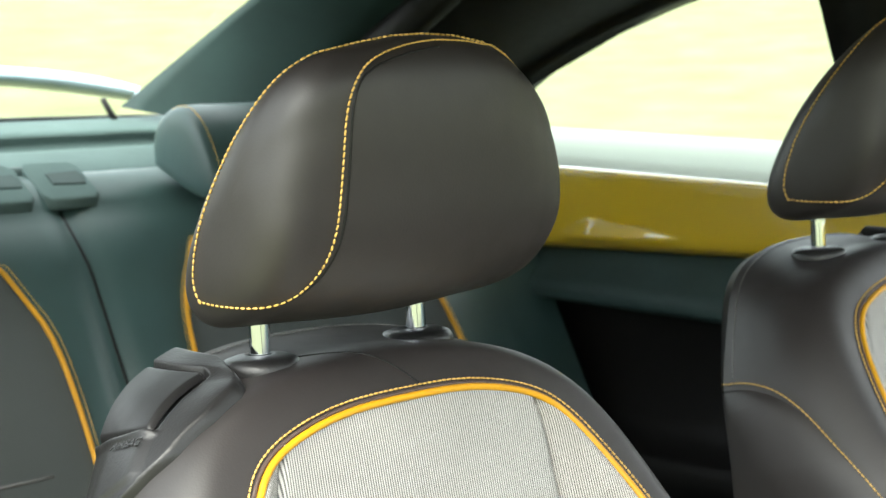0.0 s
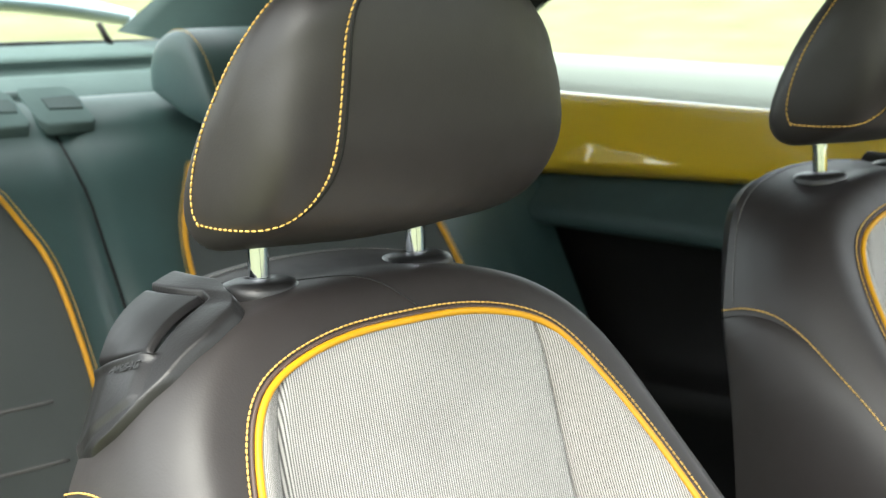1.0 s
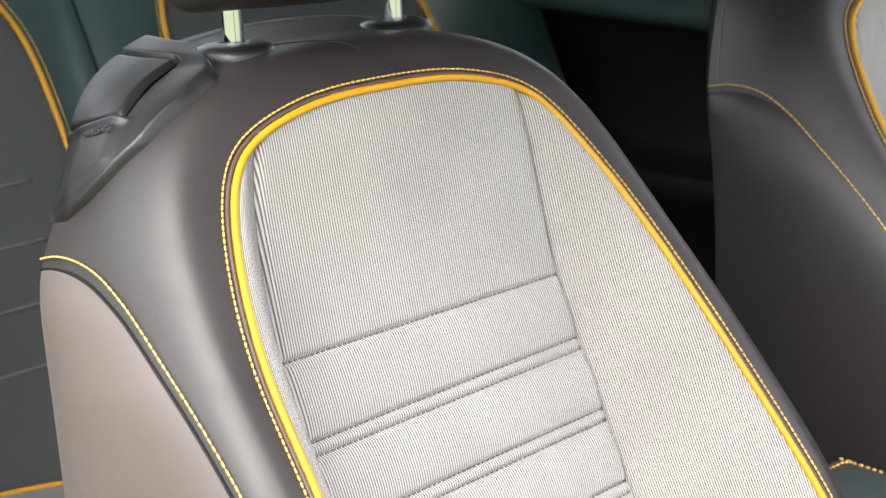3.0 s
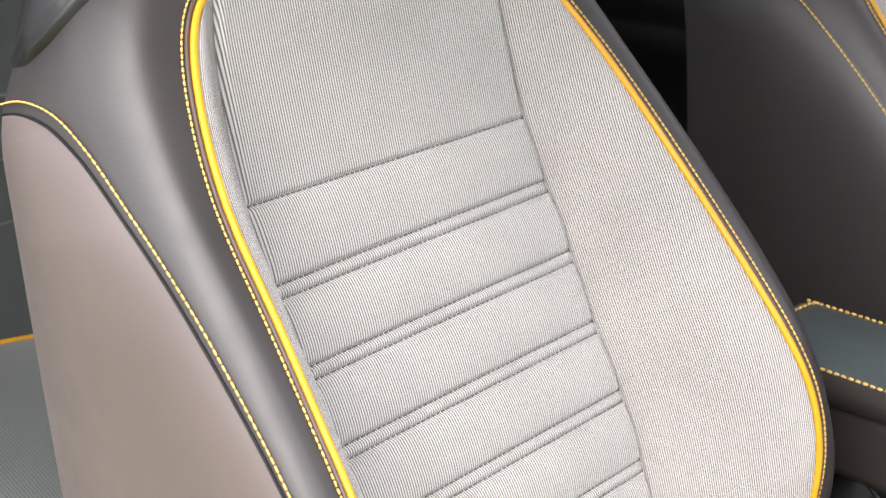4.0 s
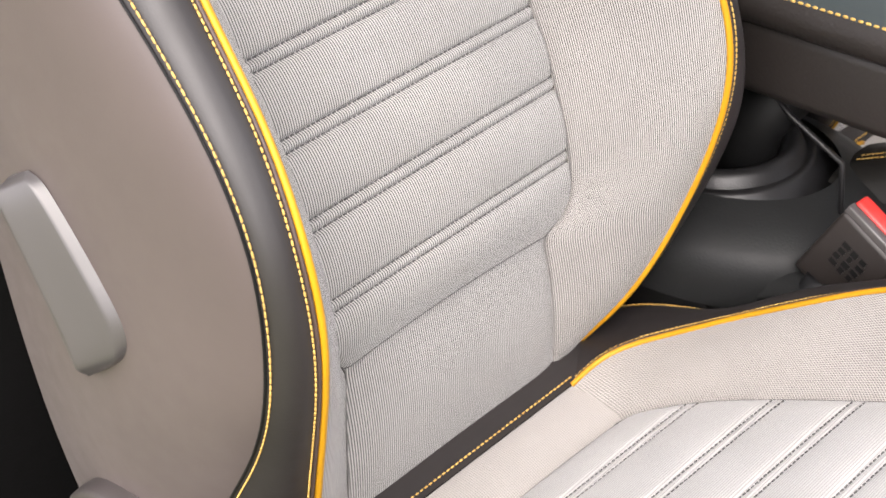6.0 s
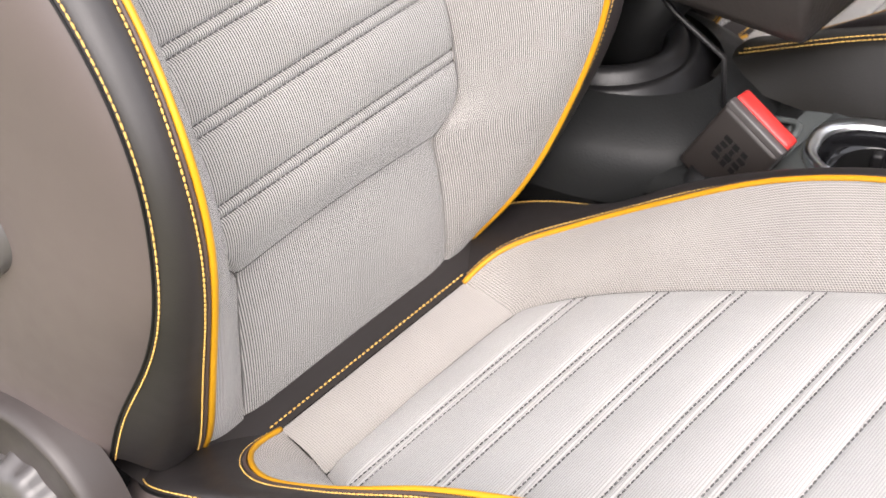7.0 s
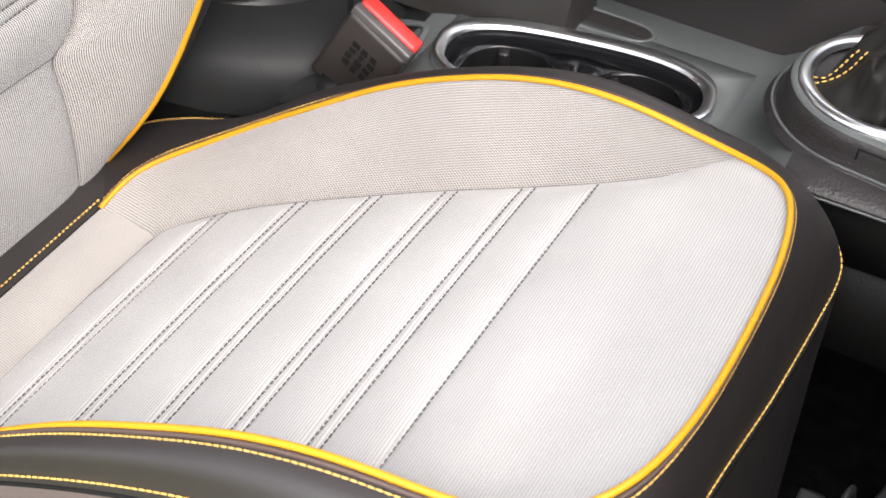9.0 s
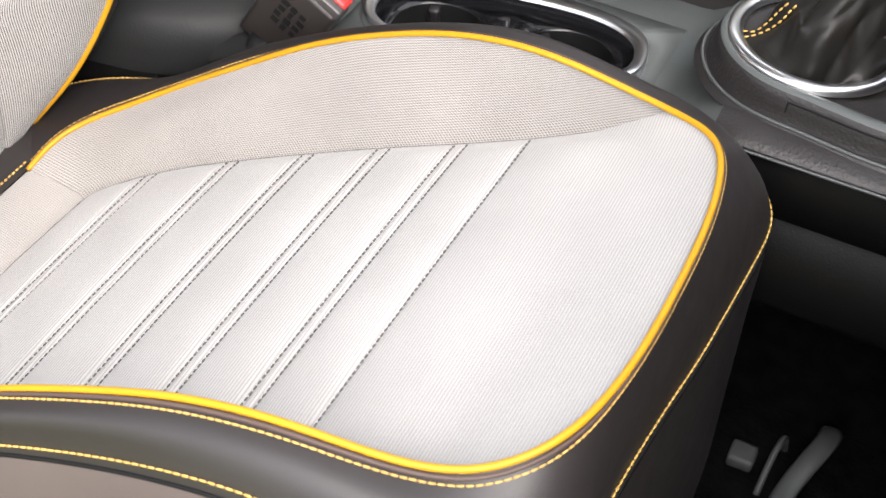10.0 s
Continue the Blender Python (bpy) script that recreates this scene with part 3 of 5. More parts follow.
for w_ in np.linspace(0, 1, 40):
    row = []
    for u_ in np.linspace(0, 1, 50):
        c_ = lerp(.4140, .4470, u_)
        r_ = lerp(handle_front(c_) + 2.6, 80, w_)
        rim = min(math.sin(math.pi / 2 * min(1, u_ / .08)), math.sin(math.pi / 2 * min(1, (1 - u_) / .08)), math.sin(math.pi / 2 * min(1, w_ / .06)))
        row.append(shoulder(c_, r_, 0.0085 + 0.0045 * float(smoothstep(.385, .45, c_)) - 0.0052 + 0.0040 * rim + 0.0015 * math.sin(math.pi * u_)))
    pg.append(row)
part("release_handle", sheet("release_handle", np.array(pg)), HANDLE, housing, "smooth dark release handle")
txt = bpy.data.curves.new("airbag", "FONT")
txt.body, txt.size, txt.extrude, txt.align_x, txt.align_y = "AIRBAG", 0.0098, 0.0003, "CENTER", "CENTER"
to = new("airbag_lettering", txt)
dg = bpy.context.evaluated_depsgraph_get()
tm = bpy.data.meshes.new_from_object(to.evaluated_get(dg))
bpy.data.objects.remove(to)
tp = shoulder(.4085, 52, 0.0112)
tx = Vector(shoulder(.4080, 46, 0.0112) - shoulder(.4095, 58, 0.0112)).normalized()
tn = Vector(np.cross(shoulder(.4115, 52, 0.0112) - tp, shoulder(.4085, 48, 0.0112) - tp)).normalized()
tn = tn if tn.z > 0 else -tn
ty = tn.cross(tx)
tmat = Matrix((( tx.x, ty.x, tn.x, tp[0]), (tx.y, ty.y, tn.y, tp[1]), (tx.z, ty.z, tn.z, tp[2]), (0, 0, 0, 1)))
tm.transform(tmat)
part("lettering", tm, PLASTIC, housing, "moulded airbag lettering", smooth=False)

# fold-down lever on the outer side panel
LV = [(.3235, -.032, .012), (.319, -.0295, .0185), (.311, -.026, .0215), (.285, -.022, .026), (.255, -.018, .030), (.225, -.014, .034), (.205, -.014, .033), (.192, -.020, .026), (.186, -.026, .008)]
lvp = spline(LV, 40)
lv = []
for k, (s_, h_, w_) in enumerate(lvp):
    t_ = k / 39
    lift = (0.008 + 0.015 * float(smoothstep(0.0, 0.12, t_))) * (1 - 0.35 * float(smoothstep(0.8, 1.0, t_)))
    row = []
    for x in np.linspace(0, math.pi, 41):
        c_ = math.cos(x)
        rise = float(np.interp(c_, [-1, -.96, -.88, -.60, -.36, -.24, -.14, .90, 1], [0, .50, .70, .64, .80, 1.0, .95, .30, 0]))
        row.append(bk(np.array([-0.253 - lift * rise, s_ + 0.10 * w_ * c_, h_ + 0.004 + w_ * c_ * (0.82 + 0.18 * (1 - rise))])))
    lv.append(row)
flat_end = lambda row: [np.array([p[0], -0.246, p[2]]) for p in row]
lv = [flat_end(lv[0])] + lv + [flat_end(lv[-1])]
part("fold_lever", sheet("fold_lever", np.array(lv)), LEVER, seat, "taupe plastic fold-down lever")

# recliner cover and knob below it
rc = Matrix.Translation((-0.128, -0.254, 0.208)) @ Matrix.Rotation(radians(90), 4, "X")
part("recliner_cover", lathe("recliner_cover", [(0.0, 0.010), (0.05, 0.011), (0.074, 0.012), (0.078, 0.0135), (0.081, 0.0135), (0.084, 0.010), (0.085, 0.002), (0.085, -0.02)], (0, 0, 0), 48, 1, 1, rc), COVER, seat, "round dark taupe recliner cover")
knob = [[(lerp(0.040, 0.034, q) * (1 + 0.06 * math.cos(10 * x)) * math.cos(x), lerp(0.040, 0.034, q) * (1 + 0.06 * math.cos(10 * x)) * math.sin(x), 0.010 + 0.018 * q) for x in np.linspace(0, 2 * math.pi, 80, endpoint=False)] for q in (0, 0.5, 0.9)]
knob.append([(0.026 * math.cos(x), 0.026 * math.sin(x), 0.030) for x in np.linspace(0, 2 * math.pi, 80, endpoint=False)])
knob.append([(0.001 * math.cos(x), 0.001 * math.sin(x), 0.031) for x in np.linspace(0, 2 * math.pi, 80, endpoint=False)])
part("recliner_knob", sheet("recliner_knob", np.array([[tuple(rc @ Vector(q)) for q in row] for row in knob]), close_u=True), LEVER, seat, "fluted recliner knob")

# ---- headrest ----
HP = [(.060, .733), (.110, .734), (.150, .757), (.178, .798), (.198, .838), (.204, .868), (.191, .888), (.162, .888), (.115, .866), (.068, .833), (.030, .797), (.010, .770), (.024, .748)]
HQ = [(.060, .7385), (.104, .7385), (.142, .7575), (.168, .792), (.188, .825), (.200, .853), (.189, .874), (.160, .874), (.115, .860), (.070, .836), (.034, .804), (.0135, .771), (.0225, .7485)]


def loop(c, n):
    c = np.asarray(c, float)
    t = np.linspace(0, len(c), n, endpoint=False)
    i = t.astype(int)
    u = (t - i)[:, None]
    g = lambda k: c[(i + k) % len(c)]
    return 0.5 * (2 * g(0) + (g(1) - g(-1)) * u + (2 * g(-1) - 5 * g(0) + 4 * g(1) - g(2)) * u ** 2 + (3 * g(0) - g(-1) - 3 * g(1) + g(2)) * u ** 3)


hp, hq = loop(HP, 96), loop(HQ, 96)
cen = hq.mean(0)
sec = []
half_y = np.r_[-0.1345 + 0.0495 * (1 - np.sin(np.linspace(math.pi / 2, 0, 26))), -.07, -.055, -.028]
for yy in np.r_[half_y, 0, -half_y[::-1]]:
    k = float(np.interp(abs(yy), [0, .028, .055, .08, .10], [0, .1, .4, .75, 1]))
    t_ = float(np.clip((abs(yy) - 0.085) / 0.0495, 0, 0.99999))
    e, et = (1 - t_ ** 4.2) ** (1 / 4.2), (1 - t_ ** 2.2) ** (1 / 2.2)
    if t_ > 0.9999:
        e = et = 0.0004
    l_ = lerp(hp, hq, k)
    upper = smoothstep(-0.045, 0.055, l_[:, 1] - cen[1])[:, None]
    l_ = cen + (l_ - cen) * lerp(e, et, upper)
    nose = upper[:, 0] * smoothstep(0.09, 0.20, l_[:, 0]) * 0.20 * float(smoothstep(0.05, 0.115, yy))
    l_ = cen + (l_ - cen) * (1 - nose[:, None])
    sec.append(np.c_[np.full(96, yy), l_[:, 1], l_[:, 0]])
hd = np.array(sec)
headrest = part("headrest", sheet("headrest", bk(hd), close_u=True), LEATHER, seat, "padded black leather headrest with yellow stitching")
hb = bmesh.new()
hb.from_mesh(headrest.data)
from mathutils.bvhtree import BVHTree
htree = BVHTree.FromBMesh(hb)


def snap(path, lift):
    out = []
    for p in path:
        loc, nrm, *_ = htree.find_nearest(Vector(p))
        c0 = Vector(bk(np.array([0, .80, .10])))
        if nrm.dot(loc - c0) < 0:
            nrm = -nrm
        out.append(loc + nrm * lift)
    return np.array([tuple(q) for q in out])


SEAM_H = [(.1326, .7611, .0479), (.1316, .7522, .0642), (.1273, .7419, .0881), (.1156, .7368, .1019), (.1028, .7382, .1105), (.0952, .7452, .1261), (.0905, .7551, .1406), (.0869, .7752, .1582), (.0870, .8027, .1758),
          (.0866, .8337, .1930), (.0786, .8530, .2008), (.0573, .8680, .2009), (.0256, .8763, .2007), (0, .8800, .1995)]
REAR_H = [(.1326, .7611, .0479), (.1330, .7720, .0470), (.1340, .7910, .0610), (.1330, .8120, .0810), (.1300, .8330, .1070), (.1240, .8520, .1420), (.1130, .8665, .1700), (.0910, .8780, .1840), (.060, .883, .190), (.030, .887, .191), (0, .888, .191)]
FAR_H = [(.113, .770, .014), (.117, .760, .045), (.121, .765, .085), (.124, .785, .112), (.123, .810, .132), (.118, .835, .150), (.108, .856, .166), (.090, .870, .184), (.056, .877, .197), (.025, .880, .200)]
s1 = snap(bk(spline(np.vstack([np.array(SEAM_H) * [-1, 1, 1], np.array(FAR_H)[::-1]]), 300)), 0.0007)
s2 = snap(bk(spline(mirrored(REAR_H), 260)), 0.0008)
stitches("headrest_seam_stitch", s1, headrest, length=0.0039, pitch=0.0046, radius=0.00076, lean=0.15)
stitches("headrest_rear_stitch", s2, headrest, length=0.0039, pitch=0.0046, radius=0.00076)
inner_line = []
for y, s, h in SEAM_H[3:]:
    across = float(smoothstep(0.05, 0.092, y))
    inner_line.append((-(y - 0.0055 * across), s - 0.0055 * (1 - across), h + 0.004))
inner_line = spline(inner_line, 200)
part("headrest_furrow", tube("headrest_furrow", snap(bk(inner_line), -0.0002), 0.0011, 6), MARK, headrest)
hb.free()

# ---- cushion: y, x, z of one half, from the rear to the middle of the front ----
PIPE_C = [(.110, -.0245, .2203), (.152, -.0200, .2350), (.1801, .027, .2593), (.19, .0792, .2964), (.1945, .1378, .3362), (.1931, .1913, .3756), (.1916, .2564, .4085),
          (.1867, .3151, .4319), (.182, .3738, .4406), (.177, .4277, .4361), (.1673, .4705, .4373), (.143, .5013, .4490), (.106, .5151, .4525), (.0543, .5214, .4522), (0, .5219, .4521)]
EDGE_C = [(0.195, -0.085, 0.215), (0.218, -0.06, 0.225), (0.217, -0.0077, 0.2524), (0.212, 0.0457, 0.2713), (0.212, 0.1123, 0.304), (0.212, 0.1739, 0.3399), (0.212, 0.2407, 0.3737), (0.212, 0.3073, 0.4004), (0.212, 0.374, 0.4168), (0.212, 0.4356, 0.4127), (0.212, 0.500, 0.392), (0.199, 0.547, 0.368), (0.150, 0.546, 0.364), (0.07, 0.541, 0.362), (0, 0.537, 0.362)]
FOOT_C = [(.215, -.11, .13), (.236, -.07, .13), (.243, .0, .14), (.244, .06, .15), (.244, .125, .16), (.244, .185, .165), (.244, .25, .17), (.244, .315, .175), (.243, .38, .18),
          (.240, .44, .18), (.228, .503, .17), (.202, .548, .16), (.148, .556, .16), (.07, .557, .16), (0, .556, .16)]
SEAM_C = [(.1125, .0235, .2075), (.1145, .0262, .2098), (.1185, .0310, .2165), (.1300, .0500, .2275), (.1405, .0760, .2420), (.1480, .125, .2675), (.156, .193, .2985), (.161, .258, .329), (.166, .3195, .3545),
          (.1715, .375, .3785), (.174, .4120, .398), (.1735, .4440, .418), (.1685, .4690, .436)]
yxz = lambda p: np.asarray(p, float)[..., [1, 0, 2]]
NC = 260
pipe_c, edge_c, foot_c = (spline(mirrored(c), NC) for c in (PIPE_C, EDGE_C, FOOT_C))
edge_c[:, 1] -= 0.017 * smoothstep(0.06, -0.14, edge_c[:, 0]) * smoothstep(0.47, 0.53, edge_c[:, 1])      # the front lies a little askew
crest = outward(pipe_c[:, [1, 0, 2]], edge_c[:, [1, 0, 2]], lerp(0.20, 0.045, smoothstep(0.44, 0.52, pipe_c[:, 1:2]) + 1 - smoothstep(0.03, 0.14, pipe_c[:, 1:2])), np.c_[np.clip(pipe_c[:, 1], 0.1, 0.4), np.zeros(NC), np.full(NC, 0.15)])[:, [1, 0, 2]]
lip = (smoothstep(0.10, 0.17, pipe_c[:, 0]) * smoothstep(0.08, 0.16, pipe_c[:, 1]) * (1 - smoothstep(0.33, 0.45, pipe_c[:, 1])))[:, None]      # fuller leather beside the console
crest += lip * [0.003, 0, 0.0065]
skirt = yxz(crossing([pipe_c, crest, edge_c, lerp(edge_c, foot_c, 0.4) + np.sign(edge_c) * [.004, 0, 0], foot_c], 73))      # edge at row 36
part("cushion", sheet("cushion", skirt), LEATHER, seat, "black leather cushion skirt with yellow stitching")
part("cushion_piping", tube("cushion_piping", yxz(pipe_c + [0, 0, 0.0008]), 0.0022, 10), PIPING, seat, "bright yellow piping round the cushion cloth")
part("cushion_welt", tube("cushion_welt", beside_at(skirt, 0.0042, 0.0003), 0.0016, 6), WELT, seat)
tuck = smoothstep(0.10, 0.17, pipe_c[:, 0:1]) * smoothstep(0.10, 0.18, pipe_c[:, 1:2]) * (1 - smoothstep(0.455, 0.475, pipe_c[:, 1:2]))
pst = beside_at(skirt, 0.0080, 0.0003) - tuck * [0, 0, 0.0013]
rear_edge = np.array([(-0.0300, y, 0.2222) for y in np.linspace(-0.114, 0.114, 60)])
stitches("cushion_piping_stitch", pst, seat, length=0.0042, pitch=0.0047, radius=0.00065, label="yellow thread beside the piping")
stitches("cushion_rear_stitch", rear_edge + [0, 0, 0.0012], seat, length=0.0034, pitch=0.0048, radius=0.0008)
est = beside(skirt, 36, 0.0007)
stitches("cushion_side_stitch", est, seat, length=0.0048, pitch=0.0053, radius=0.00072)
part("cushion_groove", tube("cushion_groove", beside(skirt, 38.2, 0.0), 0.0016, 6), DARK, seat)

# door-side cushion panel in the same colour lightened for daylight
side_cols = [j for j in range(NC) if foot_c[j, 0] < -0.19 and foot_c[j, 1] < 0.43]
sp = np.array([[on_grid(skirt, lerp(38.4, 72, w_), j) + np.array([0, -0.0008 - 0.004 * (1 - math.exp(-w_ * 9)) * (1 - w_ ** 4), 0]) for w_ in np.linspace(0, 1, 24)] for j in side_cols])
part("cushion_side_panel", sheet("cushion_side_panel", sp), LIT_SIDE_LEATHER, seat, "leather cushion side, coloured paler brown for door-side daylight")

CL = [0.373]
for c in (0.324, 0.2665, 0.207, 0.1455, 0.0765):
    CL += [c - 0.0047, c + 0.0047]
CL = np.array(CL)
su = resample(spline(SEAM_C, 800), 0.0009)
halfc = spline(PIPE_C, 500)
cutc = int(np.argmin(np.linalg.norm(halfc - su[-1], axis=1)))
ac = np.linspace(-1, 1, 71)
vc = np.linspace(0, 1, len(su))
cg = np.zeros((len(su), len(ac), 3))
front = smoothstep(0.78, 1, vc)
cg[..., 0] = su[:, :1] * ac
cg[..., 1] = su[:, 1:2] + front[:, None] * 0.0525 * (1 - np.abs(ac) ** 3.2) - 0.004 * (1 - smoothstep(0, .1, vc))[:, None] * (1 - ac ** 2)
cfall = smoothstep(0, 0.14, 1 - np.abs(ac)) ** 0.6
cskew = cg[..., 1] + 0.010 * (1 - ac) / 2
csw = quilt(cskew, CL, 0.0026, 0.0026, 0.0050, (0.03, 0.46))
calm = 1 - smoothstep(0.40, 0.46, cg[..., 1])
cg[..., 2] = su[:, 2:3] + csw * calm * cfall ** 1.6 - 0.0035 * (1 - cfall) + front[:, None] * 0.0165 * (1 - np.abs(ac) ** 3.0) + 0.004 * (1 - ac ** 2) * np.sin(math.pi * vc)[:, None]
tip = np.array([np.interp(np.abs(su[-1, 0] * ac), halfc[:cutc - 1:-1, 0], halfc[:cutc - 1:-1, k]) for k in range(3)]).T
tip[:, 0] = su[-1, 0] * ac
cg += smoothstep(0.86, 1.0, vc)[:, None, None] * (tip - cg[-1])[None]
cg[..., 2] -= 0.0020 * np.exp(-(vc / 0.035) ** 2)[:, None] * (1 - np.abs(ac) ** 5)
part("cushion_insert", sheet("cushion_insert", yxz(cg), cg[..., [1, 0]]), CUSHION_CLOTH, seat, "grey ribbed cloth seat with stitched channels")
for s in CL:
    line = np.array([[np.interp(s, cskew[:, c_], cg[:, c_, q]) for q in range(3)] for c_ in range(1, 70)])
    stitches("cushion_channel_stitch", yxz(line + [0, 0, 0.0005]), seat, DARK_THREAD, 0.0034, 0.0048, 0.0007)
for sign in (-1, 1):
    n = 130
    inn = spline(SEAM_C, n)
    o = resample(halfc[:cutc + 1], 0.0005)
    o = np.stack([np.interp(np.linspace(0, len(o) - 1, n), np.arange(len(o)), o[:, k]) for k in range(3)], 1)
    w = np.linspace(0, 1, 24)[None, :, None]
    g = inn[:, None] * (1 - w) + o[:, None] * w
    g[..., 2] += 0.009 * np.sin(math.pi * w[..., 0]) * np.sin(math.pi * np.linspace(0, 1, n))[:, None] - 0.003 * np.exp(-(w[..., 0] / 0.05) ** 2)
    g[..., 0] *= sign
    q = yxz(g)
    part("cushion_bolster_cloth", sheet("cushion_bolster_cloth", q, arc_uv(q)[..., ::-1]), WEAVE, seat, "pale ribbed cloth bolster panel")
    part("cushion_seam_line", tube("cushion_seam_line", q[:, 0] + [0, 0, -0.0004], 0.0007, 6), SEAM_THREAD, seat)
part("cushion_rear_seam", tube("cushion_rear_seam", yxz(cg[1, 2:-2] + [0, 0, 0.0004]), 0.0005, 6), SEAM_THREAD, seat)
# rear strip of cloth and the leather behind it
rs = np.array([[(lerp(-0.0250, 0.0250, t_) - 0.003 * t_ * (1 - k ** 2), k * lerp(0.1100, 0.1140, t_), lerp(0.2195, 0.2085, t_) + 0.004 * math.sin(math.pi * t_)) for k in np.linspace(-1, 1, 40)] for t_ in np.linspace(0, 1, 16)])
part("cushion_rear_cloth", sheet("cushion_rear_cloth", rs, rs[..., [1, 0]]), STRIP, seat, "pale cloth strip at the cushion's rear")
rl_ = np.array([[(lerp(-0.0245, -0.15, t_), y, lerp(0.2235, 0.226, t_) - 0.02 * max(0, abs(y) - 0.15) + 0.004 * math.sin(math.pi * t_)) for y in np.linspace(-0.215, 0.215, 50)] for t_ in np.linspace(0, 1, 14)])
part("cushion_rear_leather", sheet("cushion_rear_leather", rl_ - [0, 0, 0.002]), LEATHER, seat)
# plastic base, rails and feet
bm = bmesh.new()
box(bm, (-0.10, -0.262, 0.10), (0.42, -0.236, 0.235), 0.010)
part("side_valance", bm, PLASTIC, seat, "charcoal plastic seat valance")
bm = bmesh.new()
box(bm, (-0.10, 0.236, 0.10), (0.42, 0.258, 0.20), 0.010)
part("side_valance", bm, PLASTIC, seat)
bm = bmesh.new()
box(bm, (-0.08, -0.21, 0.09), (0.49, 0.21, 0.19), 0.02)
part("seat_pan", bm, DARK, seat)
for y in (-0.19, 0.19):
    bm = bmesh.new()
    box(bm, (-0.18, y - 0.022, 0.03), (0.50, y + 0.022, 0.10), 0.004)
    box(bm, (-0.16, y - 0.018, -0.012), (-0.11, y + 0.018, 0.035), 0.003)
    box(bm, (0.43, y - 0.018, -0.012), (0.48, y + 0.018, 0.035), 0.003)
    part("seat_rail", bm, STEEL, seat, "steel seat rail")
handle = spline([(0.50, 0.14, 0.10), (0.56, 0.14, 0.085), (0.585, 0.10, 0.08), (0.585, 0, 0.08), (0.585, -0.10, 0.08), (0.56, -0.14, 0.085), (0.50, -0.14, 0.10)], 50)
part("slide_handle", tube("slide_handle", handle, 0.007, 10), STEEL, seat, "dull steel slide handle")

hinge = slab([(-0.12, 0.13), (-0.10, 0.25), (-0.052, 0.300), (-0.022, 0.306), (0.000, 0.285), (0.030, 0.250), (0.075, 0.205), (0.08, 0.13)], 0.0, 0.016, lambda u, v, w: Vector((u, 0.228 + w, v)), 0.004)
part("hinge_cover", hinge, FLANK, seat, "black plastic hinge cover")

left_seat = copy_thing(seat, pose(-0.014, 0.708, 0.008) @ Matrix.Scale(-1, 4, (0, 1, 0)))
for o in [o for o in left_seat.children_recursive if o.name.startswith("lettering")]:
    bpy.data.objects.remove(o)
for o in [o for o in left_seat.children if o.name.startswith("headrest.")]:
    o.scale = (1.10, -1.0, 1.10)      # this headrest is set a little higher and further forward
    o.location += Vector((0.014, 0.0, -0.090))
tagged(left_seat, label="black leather sports seat beside the console, partly in shade")


# ---- the car body ----
XZ = lambda y0: (lambda u, v, w: Vector((u, y0 + w, v)))
floor_bm = bmesh.new()
box(floor_bm, (-1.75, -0.36, -0.06), (1.25, 1.08, 0.0))
tagged(part("floor", floor_bm, CARPET, smooth=False), "black carpeted car floor", "floor", kind="structure")
gbm = bmesh.new()
bmesh.ops.create_grid(gbm, x_segments=160, y_segments=160, size=500, matrix=Matrix.Translation((0, 0, -0.36)))
for v in gbm.verts:
    r = math.hypot(v.co.x - 0.3, v.co.y - 0.3)
    v.co.z += 7.0 * float(smoothstep(9, 70, r)) + 30 * float(smoothstep(60, 400, r))
tagged(part("ground", gbm, GROUND), "pale dry grass ground in bright daylight", "ground", kind="structure")

# left side: yellow painted ledge, lower trim, window surround, pillars
LEDGE = [(1.03, 0.9922), (0.9935, 0.9920), (0.9908, 0.9905), (0.9901, 0.987), (0.990, 0.965), (0.990, 0.945), (0.9895, 0.930), (0.9895, 0.922), (0.9895, 0.917), (0.9895, 0.912), (0.9895, 0.907), (0.9896, 0.902), (0.990, 0.898), (0.9902, 0.894),
         (0.9905, 0.889), (0.992, 0.884), (0.9935, 0.878), (0.996, 0.876), (1.005, 0.869), (1.04, 0.864)]


def reflection_dent(x, z):
    """Ledge dent added to mirror sky: deep at its rear end, running out forwards."""
    tall = float(np.interp(x, [-0.99, -0.975, -0.93, -0.886, -0.82, -0.747], [0, 0.012, 0.030, 0.020, 0.0155, 0]))
    if z >= 0.889:
        return 0.42 * max(0.0, 0.889 + tall - z)
    return 0.42 * tall * max(0.0, (z - 0.878) / 0.011)


yellow = np.array([[(x, y - 0.02 * ((x + 0.4) / 0.7) ** 2 * (1 if x < -0.4 else 0.3) - reflection_dent(x, z), z - 0.058 * (x + 0.98) * min(1.0, max(0.0, (z - 0.89) / 0.1))) for y, z in LEDGE] for x in np.linspace(-1.35, 0.95, 240)])
side = thing("left_side_trim", "yellow painted ledge over dark side trim", "car interior", (0, 0, 0), kind="structure")
part("yellow_ledge", sheet("yellow_ledge", yellow), PAINT, side, "glossy yellow painted ledge")
sillg = np.array([[(x, y, z - 0.058 * (x + 0.98)) for y, z in ((1.00, 0.9905), (1.02, 0.998), (1.06, 1.006), (1.12, 1.016), (1.20, 1.026), (1.28, 1.028), (1.33, 0.99), (1.34, 0.90))] for x in np.linspace(-1.35, 0.95, 40)])
part("window_sill", sheet("window_sill", sillg), SILL, side, "body shoulder outside the glass, coloured pale for sky glare")
